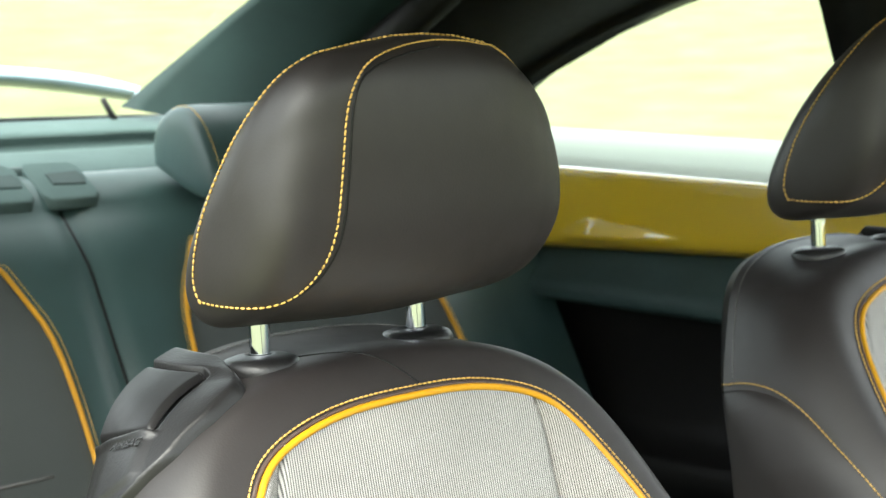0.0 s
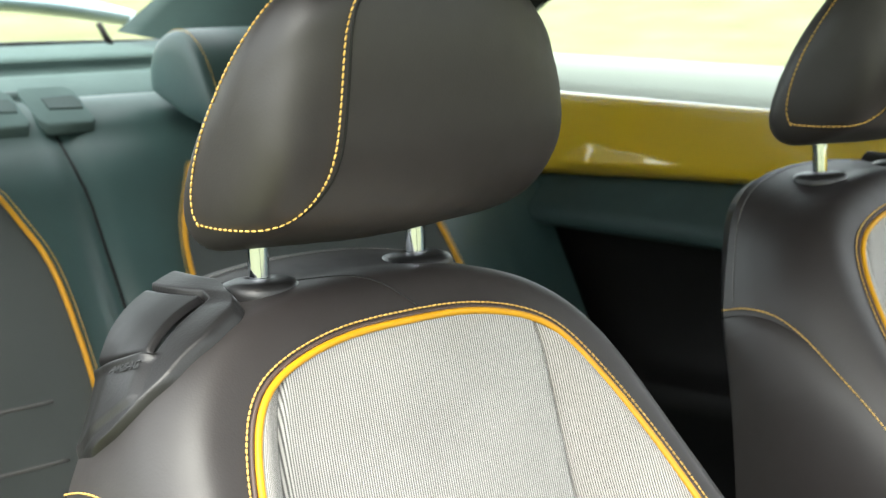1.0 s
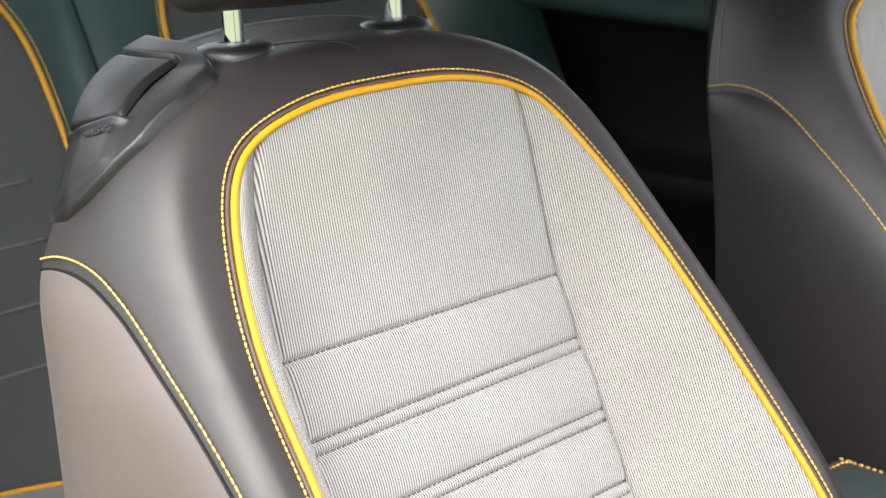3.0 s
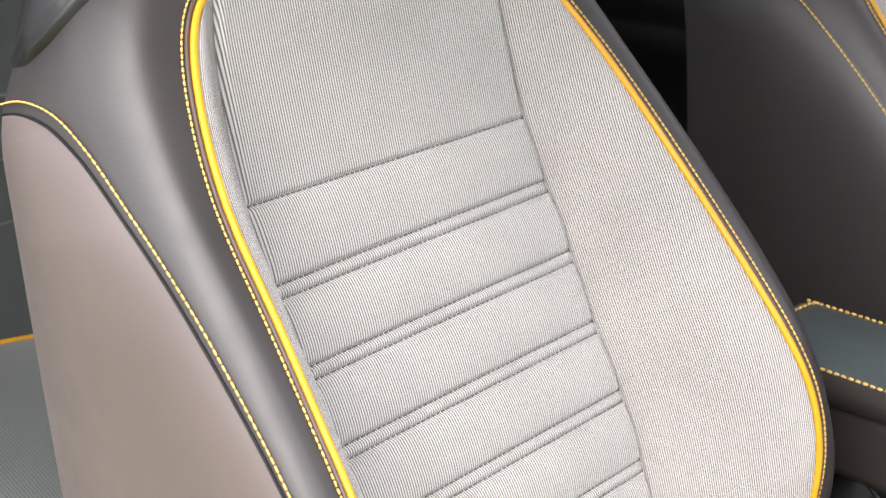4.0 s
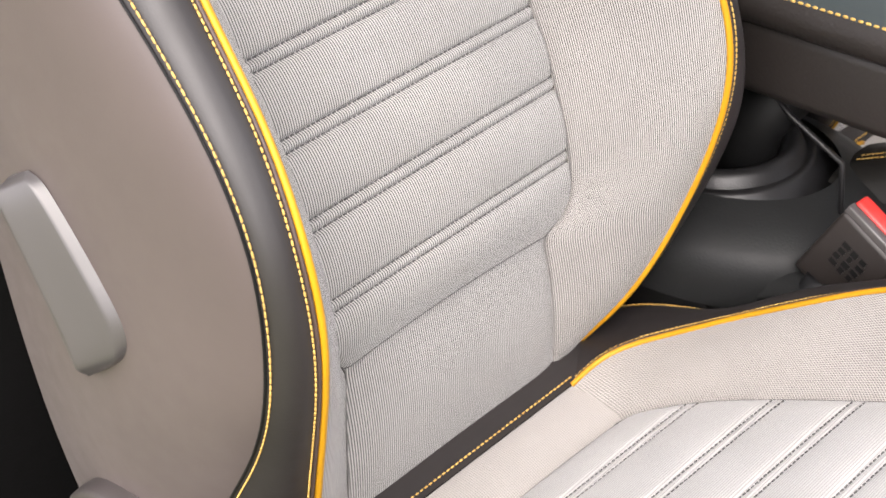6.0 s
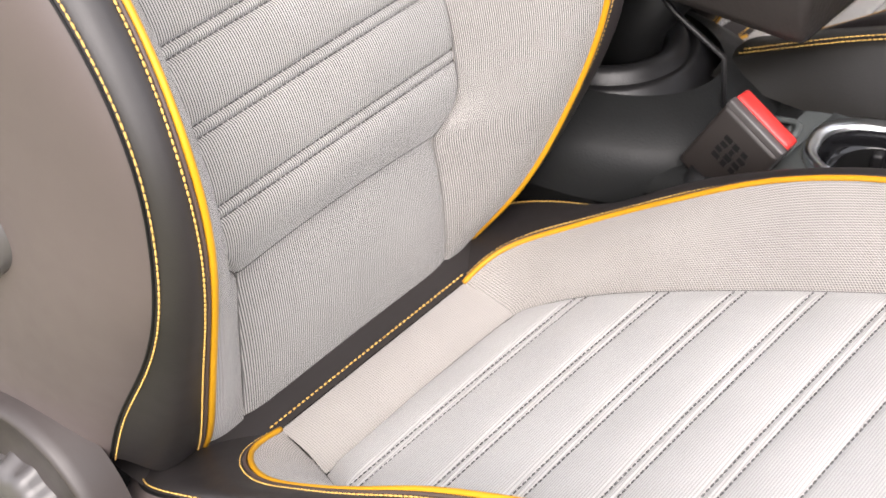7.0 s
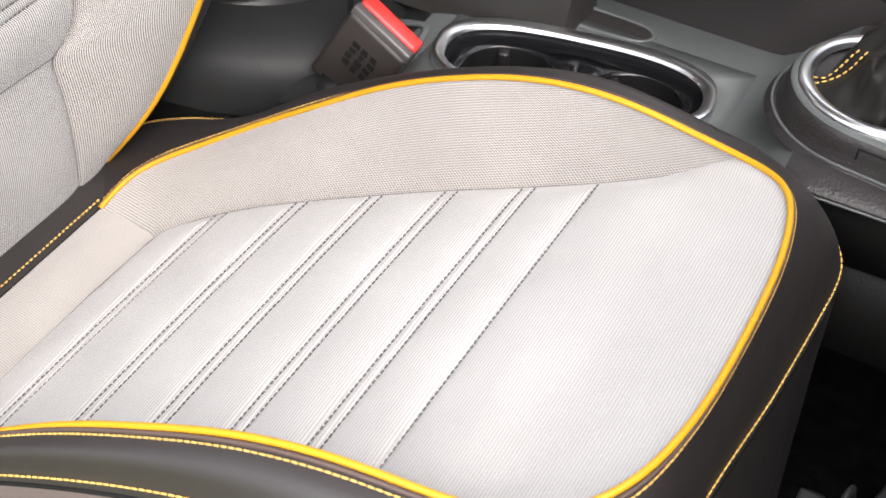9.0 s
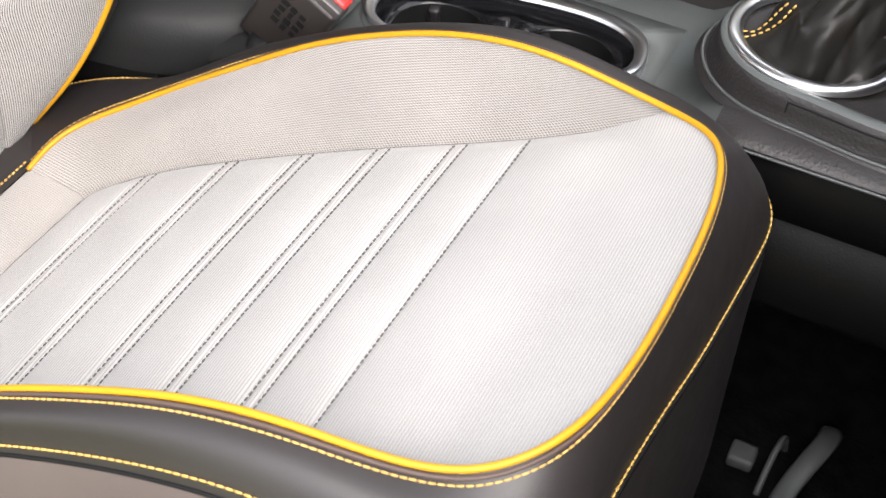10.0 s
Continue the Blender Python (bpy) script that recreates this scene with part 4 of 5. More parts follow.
LIP = [(1.03, 0.868, 0.0), (0.998, 0.862, 0.0), (0.985, 0.852, 0.3), (0.968, 0.840, 0.6), (0.950, 0.829, 1.0), (0.941, 0.822, 1.0), (0.937, 0.813, 1.0), (0.938, 0.803, 1.0), (0.944, 0.796, 1.0), (0.956, 0.792, 1.0), (1.018, 0.788, 1.0)]      # y, z, share of the slope
lower = np.array([[(x, y, z - 0.035 * f * (x + 0.97)) for y, z, f in LIP] for x in np.linspace(-1.35, 0.95, 60)])
# trim below the lip, coloured black for the shade under the ledge
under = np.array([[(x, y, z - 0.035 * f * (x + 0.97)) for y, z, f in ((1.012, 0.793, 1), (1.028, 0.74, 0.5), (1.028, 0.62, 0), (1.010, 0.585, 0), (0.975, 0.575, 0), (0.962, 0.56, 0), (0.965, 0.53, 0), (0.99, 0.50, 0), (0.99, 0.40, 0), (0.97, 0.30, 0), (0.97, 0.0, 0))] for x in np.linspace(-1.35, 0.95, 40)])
part("under_trim", sheet("under_trim", under), FLANK, side, "lower door trim, coloured black for shade under the ledge")
part("lower_trim", sheet("lower_trim", lower), TRIM, side, "slate grey lower side trim with a ledge")
bm = bmesh.new()
box(bm, (-1.40, 1.04, -0.06), (1.0, 1.10, 0.86))
part("outer_skin", bm, PAINT, side, smooth=False)


def closed_outline(c, n):
    return [tuple(p) for p in loop(c, n)]


WIN = [(-1.150, 1.04), (-1.150, 1.08), (-1.08, 1.130), (-0.975, 1.174), (-0.87, 1.206), (-0.77, 1.231), (-0.65, 1.245), (-0.575, 1.240), (-0.548, 1.222), (-0.530, 1.16), (-0.508, 1.08), (-0.480, 0.955), (-0.60, 0.945), (-0.80, 0.955), (-1.08, 0.972)]
inner = closed_outline(WIN, 60)
outer = []
cx, cz = -0.78, 1.11
for u, v in inner:
    d = Vector((u - cx, v - cz))
    k = min((0.62 if d.x < 0 else 0.36) / max(abs(d.x), 1e-6), (0.22 if d.y > 0 else 0.20) / max(abs(d.y), 1e-6))
    outer.append((cx + d.x * k, cz + d.y * k))
part("window_surround", ring_slab(outer, inner, 0.0, 0.05, XZ(1.005)), DARK, side, "dark pillar and window surround")
pbm = bmesh.new()
pv = [pbm.verts.new((u, 1.045, v)) for u, v in inner]
pbm.faces.new(pv)
pane = part("side_pane", pbm, GLASS, side, "clear side window glass", smooth=False)
pane.visible_shadow = False
# door frame ahead of the pillar
rail = spline([(-0.45, 1.02, 1.235), (-0.1, 1.0, 1.262), (0.25, 0.97, 1.25), (0.6, 0.97, 1.10), (0.85, 0.98, 0.99)], 40)
part("roof_rail", tube("roof_rail", rail, 0.035, 12), DARK, side)

# rear: pillar trim, shelf, hatch
rear = thing("rear_trim", "grey pillar trim, shelf and hatch round the rear window", "car interior", (0, 0, 0), kind="structure")
def pillar(a0, a1, b0, b1, thick, name, mat, label=""):
    g = []
    for t in np.linspace(0, 1, 24):
        p, q = lerp(np.array(a0), np.array(a1), t), lerp(np.array(b0), np.array(b1), t)
        bend = 0.03 * math.sin(math.pi * t)
        g.append([p + np.array([-0.4 * thick, 0.008, 0]), p + np.array([-0.2 * thick, -0.002, 0.1 * bend]), lerp(p, q, .15) + np.array([0.2 * thick, -0.012, 0.5 * bend]), lerp(p, q, .5) + np.array([0.35 * thick, -0.016, bend]), lerp(p, q, .85) + np.array([0.2 * thick, -0.012, bend]), q + np.array([0, 0, bend]), q + np.array([-0.5 * thick, 0.03, 0])])
    return part(name, sheet(name, np.array(g)), mat, rear, label)


pillar((-1.50, 0.533, 1.110), (-1.06, 0.617, 1.330), (-1.30, 0.66, 1.06), (-0.93, 0.79, 1.325), 0.05, "pillar_trim", PILLAR, "slate grey rear pillar trim")
pillar((-1.30, 0.675, 1.05), (-0.93, 0.80, 1.315), (-1.30, 1.0, 1.035), (-0.70, 1.005, 1.262), 0.03, "pillar_trim", DARK, "dark rear side trim")
# dark tube added behind the trims, standing for the shade in their gap
part("pillar_gap", tube("pillar_gap", [(-1.33, 0.690, 1.035), (-1.15, 0.745, 1.17), (-0.95, 0.82, 1.315)], 0.030, 12), DARK, rear, "dark backing strip for the shaded gap between the pillar trims")
SHELF_XZ = [(-1.16, 0.985), (-1.176, 1.010), (-1.186, 1.021), (-1.200, 1.028), (-1.24, 1.038), (-1.30, 1.051), (-1.318, 1.053), (-1.330, 1.049), (-1.345, 1.045), (-1.395, 1.048), (-1.408, 1.054), (-1.408, 1.062), (-1.402, 1.068), (-1.400, 1.073), (-1.408, 1.078), (-1.425, 1.081), (-1.47, 1.088), (-1.52, 1.094), (-1.54, 1.06)]
shelf = np.array([[(x, y, z) for x, z in SHELF_XZ] for y in np.linspace(-0.36, 1.03, 40)])
part("parcel_shelf", sheet("parcel_shelf", shelf), SHELF, rear, "grey felt parcel shelf with steps")
hat = np.array([[(x, y, z + 0.012 * (1 - ((y - 0.36) / 0.5) ** 2)) for x, z in ((-1.53, 1.086), (-1.56, 1.088), (-1.575, 1.08), (-1.60, 0.8), (-1.6, 0.0))] for y in np.linspace(-0.36, 1.08, 30)])
part("hatch_sill", sheet("hatch_sill", hat), DARK, rear)
spo = []
for y in 0.36 + 0.322 * np.sin(np.linspace(-math.pi / 2, math.pi / 2, 48)):
    z1 = 1.123 + 0.057 * math.sqrt(max(0.0, 1 - ((y - 0.36) / 0.327) ** 2))
    z0 = min(z1 - 0.004, 1.148 - 0.033 * ((y - 0.36) / 0.31) ** 2)
    spo.append([(-1.80 + 0.05 * math.cos(q) + 0.10 * abs((y - 0.36) / 0.322) ** 4, y, (z0 + z1) / 2 + (z1 - z0) / 2 * math.sin(q)) for q in np.linspace(0, 2 * math.pi, 25)])
spo = np.array(spo)
part("hatch_stay", tube("hatch_stay", [(-1.502, 0.496, 1.124), (-1.500, 0.507, 1.102), (-1.498, 0.520, 1.080)], 0.005, 8), DARK, rear, "short black stay at the rear glass")
part("tail_spoiler", sheet("tail_spoiler", spo), BODY, rear, "blue-grey tail spoiler behind the glass, paled for reflected sky")
pbm = bmesh.new()
pbm.faces.new([pbm.verts.new(p) for p in ((-1.545, -0.30, 1.10), (-1.545, 0.54, 1.10), (-1.20, 0.66, 1.36), (-1.20, -0.20, 1.36))])
pane = part("rear_pane", pbm, GLASS, rear, "clear rear window glass", smooth=False)
pane.visible_shadow = False
bm = slab([(-1.62, -0.06), (-0.55, -0.06), (-0.50, 1.0), (-1.35, 1.02), (-1.55, 1.1)], 0, 0.06, XZ(-0.40))
part("right_quarter", bm, TRIM, rear, "right rear quarter trim", smooth=False)
bm = slab([(-0.62, 0.98), (-0.47, 0.98), (-0.60, 1.28), (-0.76, 1.28)], 0, 0.05, XZ(-0.38))
part("right_pillar", bm, DARK, rear, smooth=False)

# roof
ys = np.linspace(-0.30, 1.02, 30)
roof = []
for x in np.linspace(-1.02, 0.44, 24):
    crown = 1.335 - 0.05 * ((x + 0.2) / 1.1) ** 2
    roof.append([(x, y, crown - 0.06 * abs((y - 0.36) / 0.66) ** 4.0) for y in ys])
roof = np.array(roof)
rb = bmesh.new()
rb.from_mesh(sheet("tmp_roof", roof))
geo_ = bmesh.ops.extrude_face_region(rb, geom=list(rb.faces))
bmesh.ops.translate(rb, vec=(0, 0, 0.05), verts=[e for e in geo_["geom"] if isinstance(e, bmesh.types.BMVert)])
tagged(part("ceiling", rb, LINER), "pale grey cloth headliner", "ceiling", kind="structure")

# dash and bulkhead blocks, added out of view, close the front and shade the footwell
bm = bmesh.new()
box(bm, (0.95, -0.36, 0.0), (1.25, 1.06, 0.60), 0.03)
box(bm, (0.735, -0.34, 0.45), (1.25, 1.04, 0.76), 0.05)
tagged(part("dashboard", bm, DARK), "added unseen dashboard block that shades the footwell", "dashboard", kind="structure")
# panel added out of view to keep door light off the footwell
kick = slab([(0.66, -0.10), (1.25, -0.10), (1.25, 0.98), (1.02, 0.92), (0.88, 0.62), (0.70, 0.46)], 0, 0.07, XZ(-0.41), 0.01)
tagged(part("kick_panel", kick, DARK), "added unseen panel ahead of the door opening, shading the footwell", "kick panel", kind="structure")
bm = bmesh.new()
box(bm, (-0.55, -0.40, -0.10), (1.0, -0.32, 0.07), 0.015)
tagged(part("door_sill", bm, PLASTIC), "charcoal plastic door sill", "door sill", kind="structure")

# ---- rear bench ----
bench = thing("rear_bench", "dark rear bench with grey cloth panels and yellow piping", "car seat")


def back_surface(y, s):
    """Rear backrest: y across, s up its face."""
    lob = -0.014 * math.exp(-((y - 0.226) / 0.020) ** 2)
    puff = 0.030 * (1 - min(1, abs((y + 0.11) / 0.34)) ** 4) if y < 0.226 else 0.030 * (1 - min(1, abs((y - 0.53) / 0.34)) ** 4)
    x = -0.80 - 0.30 * s + puff * math.sin(math.pi * min(1, 0.15 + s)) + lob
    x -= 0.022 * max(0.0, (s - 0.88) / 0.12) ** 2
    z = 0.36 + 0.62 * s
    return np.array([x, y, z])


bs = []
for s in np.linspace(0, 1, 50):
    bs.append([back_surface(y, s) for y in np.linspace(-0.33, 0.98, 110)])
for k in np.linspace(0.1, 1, 12):
    a_ = k * math.pi * 0.62
    bs.append([back_surface(y, 1.0) + np.array([-0.040 * (1 - math.cos(a_)) - 0.022 * math.sin(a_), 0, 0.046 * math.sin(a_)]) for y in np.linspace(-0.33, 0.98, 110)])
part("bench_back", sheet("bench_back", np.array(bs)), BENCH_LEATHER, bench, "dark leather rear backrest")


def bench_panel(yc, zs, hw, name):
    """Cloth on the rear backrest: half widths hw at heights zs, with piping round it and channels across."""
    heights = np.r_[np.linspace(zs[0], zs[-3], 26), np.linspace(zs[-3], zs[-1], 22)[1:]]
    widths = np.interp(heights, zs, hw)
    widths = np.convolve(np.pad(widths, 2, mode="edge"), np.ones(5) / 5, "valid")
    widths[-1] = 0.02
    g = np.array([[back_surface(yc + w_ * k, (z_ - 0.36) / 0.62) + np.array([0.006, 0, 0.002]) for k in np.linspace(-1, 1, 30)] for w_, z_ in zip(widths, heights)])
    part(name, sheet(name, g, arc_uv(g)), REAR_CLOTH, bench, "grey cloth rear panel")
    rim = resample(np.concatenate([g[:, 0], g[::-1, -1]]) + [0.002, 0, 0.001], 0.008)
    part("bench_piping", tube("bench_piping", rim, 0.0034, 8), PIPING, bench, "yellow piping on the rear bench")
    stitches("bench_piping_stitch", rim + (rim - g.mean((0, 1))) * [0, 0.035, 0.028], bench, radius=0.0007)
    for z_ in (0.52, 0.58, 0.64, 0.70):
        w_ = 0.78 * float(np.interp(z_, zs, hw))
        part("bench_channel", tube("bench_channel", np.array([back_surface(yc + q, (z_ - 0.36) / 0.62) + np.array([0.0065, 0, 0]) for q in np.linspace(-w_, w_, 20)]), 0.0022, 6), DARK_THREAD, bench)


bench_panel(-0.11, [.40, .60, .716, .771, .829, .862, .888, .921, .943, .957], [.24, .25, .256, .256, .254, .248, .237, .205, .145, .03], "bench_panel")
bench_panel(0.53, [.40, .60, .70, .793, .833, .873, .906, .931, .945, .954], [.21, .214, .216, .215, .208, .197, .178, .148, .10, .03], "bench_panel")
# dark tube stands for the shade in the fold between the bench halves
part("bench_split", tube("bench_split", np.array([back_surface(0.229 - 0.009 * float(smoothstep(0.85, 1.0, s)), s) + np.array([0.0005, 0, 0]) for s in np.linspace(0, 1, 30)]), 0.0022, 6), DARK, bench)
cb = np.array([[(-0.80 + 0.40 * t_, y, 0.360 + 0.05 * math.sin(math.pi * min(1, 0.25 + t_ * 0.75)) - 0.02 * math.cos(9.6 * (y - 0.2))) for y in np.linspace(-0.33, 0.98, 60)] for t_ in np.linspace(0, 1, 24)])
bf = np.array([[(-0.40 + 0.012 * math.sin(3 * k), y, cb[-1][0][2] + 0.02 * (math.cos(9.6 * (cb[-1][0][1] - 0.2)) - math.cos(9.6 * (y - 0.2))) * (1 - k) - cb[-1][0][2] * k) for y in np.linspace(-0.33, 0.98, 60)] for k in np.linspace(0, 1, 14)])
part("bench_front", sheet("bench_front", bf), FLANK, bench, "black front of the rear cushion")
part("bench_cushion", sheet("bench_cushion", cb, arc_uv(cb)), BENCH_LEATHER, bench, "dark leather rear cushion")
for yc in (-0.105, 0.525):
    g = np.array([[(-0.78 + 0.34 * t_, yc + 0.22 * k, 0.370 + 0.05 * math.sin(math.pi * min(1, 0.25 + t_ * 0.75)) - 0.02 * math.cos(9.6 * (yc + 0.22 * k - 0.2))) for k in np.linspace(-1, 1, 24)] for t_ in np.linspace(0, 1, 24)])
    part("bench_cloth", sheet("bench_cloth", g, arc_uv(g)), REAR_CLOTH, bench, "grey cloth rear cushion panel")
    rim = resample(np.concatenate([g[:, 0], g[-1], g[::-1, -1], g[0, ::-1]]) + [0.002, 0, 0.001], 0.01)
    part("bench_piping", tube("bench_piping", rim, 0.0035, 8), PIPING, bench)
# rear headrests: leaning blocks with a seam round each end
REST_XZ = [(-1.142, 1.030), (-1.146, 1.060), (-1.128, 1.094), (-1.085, 1.112), (-1.042, 1.102), (-1.008, 1.058), (-0.988, 1.005), (-0.995, 0.984), (-1.030, 0.984), (-1.090, 1.006)]
rest = spline(np.array([(x, z, 0.0) for x, z in REST_XZ + REST_XZ[:1]]), 61)[:60, :2]
mid = rest.mean(0)
for yc in (-0.165, 0.542):
    ends = ((-.186, .01), (-.1855, .35), (-.184, .70), (-.180, .90), (-.172, .975), (-.160, 1.0), (-.08, 1.01), (0, 1.015))
    sec2 = []
    for yy, e in ends + tuple((-yy, e) for yy, e in ends[-2::-1]):
        p2 = mid + (rest - mid) * e
        sec2.append(np.c_[p2[:, 0], np.full(60, yc + yy), p2[:, 1]])
    part("bench_headrest", sheet("bench_headrest", crossing(sec2, 80), close_u=True), BENCH_LEATHER, bench, "slate leather rear headrest")
    for end in (-1, 1):
        p2 = mid + (rest - mid) * 0.99
        loop = np.c_[p2[:, 0], np.full(60, yc + end * 0.170), p2[:, 1]]
        stitches("bench_headrest_stitch", loop[6:58], bench, radius=0.0006, length=0.0040)
# belt catches on the bench top
for yc in (0.157, 0.246):
    on_top = lambda u, v, w: Vector((-1.160 + v, yc + u * 0.80, 1.0165 - 0.62 * v + w))
    tray = slab([(-0.052, -0.036), (0.026, -0.036), (0.038, -0.024), (0.036, 0.028), (0.026, 0.036), (-0.050, 0.036), (-0.060, 0.024), (-0.060, -0.024)], -0.012, 0.003, on_top, 0.003)
    catch = part("seat_catch", tray, SHELF, bench, "slate plastic bench catch")
    slot = slab([(-0.030, -0.010), (0.026, -0.012), (0.032, 0.0), (0.026, 0.012), (-0.030, 0.010)], 0.0, 0.0052, on_top)
    part("catch_slot", slot, TRIM, catch, smooth=False)
knob = bmesh.new()
box(knob, (-1.218, 0.170, 1.005), (-1.186, 0.215, 1.037), 0.012)
part("catch_knob", knob, TRIM, bench, "slate release knob")

# ---- centre console ----
console = thing("centre_console", "charcoal plastic centre console between the front seats", "console")
CY = 0.355


def console_section(x):
    """Outline across the console at x, from the right foot over the top to the left foot."""
    fore = float(smoothstep(0.415, 0.492, x))
    w = 0.098 - 0.006 * float(smoothstep(0.2, 0.5, x))
    z = 0.322 + 0.053 * fore + 0.03 * float(smoothstep(0.72, 0.95, x)) - 0.022 * (1 - float(smoothstep(0.06, 0.165, x)))
    low, mid_, high = lerp(0.026, 0.0100, fore), lerp(0.020, 0.0080, fore), lerp(0.008, 0.0042, fore)
    right = [(-w - 0.004, -low - 0.004), (-w - 0.013, -low), (-w - 0.012, -mid_), (-w - 0.006, -high), (-w + 0.004, -0.001), (-w + 0.02, 0.0), (-0.03, 0.001)]
    wing = 0.032 * float(smoothstep(0.19, 0.26, x))      # the left side runs on below the other seat
    return [(CY + y, z + d) for y, d in right] + [(CY - y + wing * (k > 1), z + d * (1 if wing < 0.001 else 0.6)) for k, (y, d) in enumerate(right[::-1])]


OPEN = ((-0.160, 0.050), (0.160, 0.412))     # stretches of the top that are left open for the recess and the cup holder
xs_ = sorted(set([round(x, 4) for x in np.linspace(-0.32, 0.95, 90)] + [q for o in OPEN for q in o]))
cgx = np.array([[(x, y, z) for y, z in console_section(x)] for x in xs_])
bmc = bmesh.new()
bmc.from_mesh(sheet("console_body", cgx))
cut_ = [f for f in bmc.faces if abs(f.calc_center_median().y - CY) < 0.076 and f.normal.z ** 2 > 0.8 and f.calc_center_median().z > 0.3 and any(a_ < f.calc_center_median().x < b_ for a_, b_ in OPEN)]
bmesh.ops.delete(bmc, geom=cut_, context="FACES")
for sgn in (-1, 1):
    fl = []
    for x in np.linspace(-0.32, 0.95, 60):
        (y0_, z0_), *_ = console_section(x)
        rows_ = ((0.001, z0_ + 0.004), (0.006, z0_ * 0.97), (0.005, 0.3125), (0.001, 0.3095), (0.001, 0.3080), (0.006, 0.3050), (0.007, 0.232), (0.003, 0.224), (-0.03, 0.222))
        fl.append([(x, CY + sgn * (abs(y0_ - CY) + d_), min(z_, z0_ + 0.004)) for d_, z_ in rows_])
    # dark panel, blackened further to stand for the shade in the footwell
    part("flank_panel", sheet("flank_panel", np.array(fl)), FLANK, console, "dark plastic flank panel, blackened further for footwell shade")
tunnel = np.array([[(x, CY + y_, z_) for y_, z_ in ((0.09, 0.224), (0.02, 0.224), (0.02, 0.0), (0.08, 0.0), (0.08, 0.224))] for x in np.linspace(-0.32, 0.95, 8)])
part("tunnel", sheet("tunnel", tunnel), CARPET, console, "black carpet below the flank", smooth=False)
# rear stretch of the same moulding coloured darker for shade beside the seat
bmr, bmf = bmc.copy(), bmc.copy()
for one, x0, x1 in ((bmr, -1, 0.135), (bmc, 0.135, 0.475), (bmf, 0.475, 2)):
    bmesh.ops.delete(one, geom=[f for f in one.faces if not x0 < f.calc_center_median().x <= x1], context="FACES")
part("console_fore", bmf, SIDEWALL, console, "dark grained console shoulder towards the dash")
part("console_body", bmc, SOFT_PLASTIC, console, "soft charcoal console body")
part("console_rear", bmr, MOUND, console, "grained rear of the console, coloured darker for shade beside the seat")


def top_panel(x0, x1, inner, name):
    """A piece of the console's top with one opening."""
    w0 = np.array([console_section(x0)[5][0], console_section(x0)[8][0]])
    cxm = (x0 + x1) / 2
    outer_ = []
    for u, v in inner:
        d = Vector((u - cxm, v - CY))
        k = min((x1 - x0) / 2 / max(abs(d.x), 1e-6), (w0[1] - w0[0]) / 2 / max(abs(d.y), 1e-6))
        outer_.append((cxm + d.x * k, CY + d.y * k))
    for corner in ((x0, w0[0]), (x0, w0[1]), (x1, w0[0]), (x1, w0[1])):
        near = min(range(len(outer_)), key=lambda q: math.dist(outer_[q], corner))
        outer_[near] = corner
    part(name, ring_slab(outer_, inner, -0.012, 0.0015, lambda u, v, w: Vector((u, v, console_section(u)[6][1] + w))), SOFT_PLASTIC, console)


# cup holder: chrome rim, black bowl
CUPM = Matrix.Translation((0.281, 0.349, 0.327)) @ Matrix.Rotation(radians(10), 4, "Z")


def stadium(rx, ry, n=72, p=2.7):
    return [(rx * math.copysign(abs(math.cos(a)) ** (2 / p), math.cos(a)), ry * math.copysign(abs(math.sin(a)) ** (2 / p), math.sin(a))) for a in np.linspace(0, 2 * math.pi, n, endpoint=False)]


def stacked(name, rings, m):
    return sheet(name, np.array([[tuple(m @ Vector((x, y, z))) for x, y in stadium(rx, ry)] for rx, ry, z in rings]), close_u=True)


top_panel(0.160, 0.412, [tuple((CUPM @ Vector((x, y, 0)))[:2]) for x, y in stadium(0.111, 0.048)], "console_top")
top_panel(-0.160, 0.050, [(-0.055 + 0.068 * math.cos(a), 0.350 + 0.068 * math.sin(a)) for a in np.linspace(0, 2 * math.pi, 48, endpoint=False)], "console_top")
part("cup_rim", stacked("cup_rim", [(0.1185, 0.0565, -0.004), (0.1185, 0.0565, 0.0026), (0.1175, 0.0555, 0.0058), (0.1105, 0.0485, 0.0046), (0.1080, 0.0460, 0.0030), (0.1070, 0.0450, -0.006)], CUPM), RIM, console, "polished chrome cup holder rim")
part("cup_bowl", stacked("cup_bowl", [(0.1095, 0.0465, 0.0030), (0.1060, 0.0435, -0.004), (0.1045, 0.0420, -0.012), (0.1045, 0.0420, -0.070)], CUPM), BLACK_GLOSS, console, "black cup holder wall")
for side_ in (-1, 1):
    hub, rad, hole, rim_ = side_ * 0.0545, 0.0385, [], []
    for a_ in np.linspace(0, 2 * math.pi, 64, endpoint=False):
        ca, sa = math.cos(a_), math.sin(a_)
        reach = min(q for q in ((-hub / ca if -hub / ca > 0 else 9.0) if abs(ca) > 1e-6 else 9.0, 0.0415 / max(abs(sa), 1e-6), (0.0495 / abs(ca)) if ca * side_ > 1e-6 else 9.0))
        hole.append((hub + rad * ca, rad * sa))
        rim_.append((hub + max(rad + 0.001, reach) * ca, max(rad + 0.001, reach) * sa))
    part("cup_deck", ring_slab(rim_, hole, -0.020, -0.013, lambda u, v, w: CUPM @ Vector((u, v, w + 0.004 * math.exp(-(u / 0.012) ** 2)))), BLACK_GLOSS, console, "glossy black deck round a cup well")
    part("cup_well", lathe("cup_well", [(rad, -0.0135), (rad - 0.0015, -0.022), (rad - 0.004, -0.066), (rad - 0.010, -0.070), (0.001, -0.070)], (hub, 0, 0), 56, 1, 1, CUPM), MARK, console, "round black cup well")
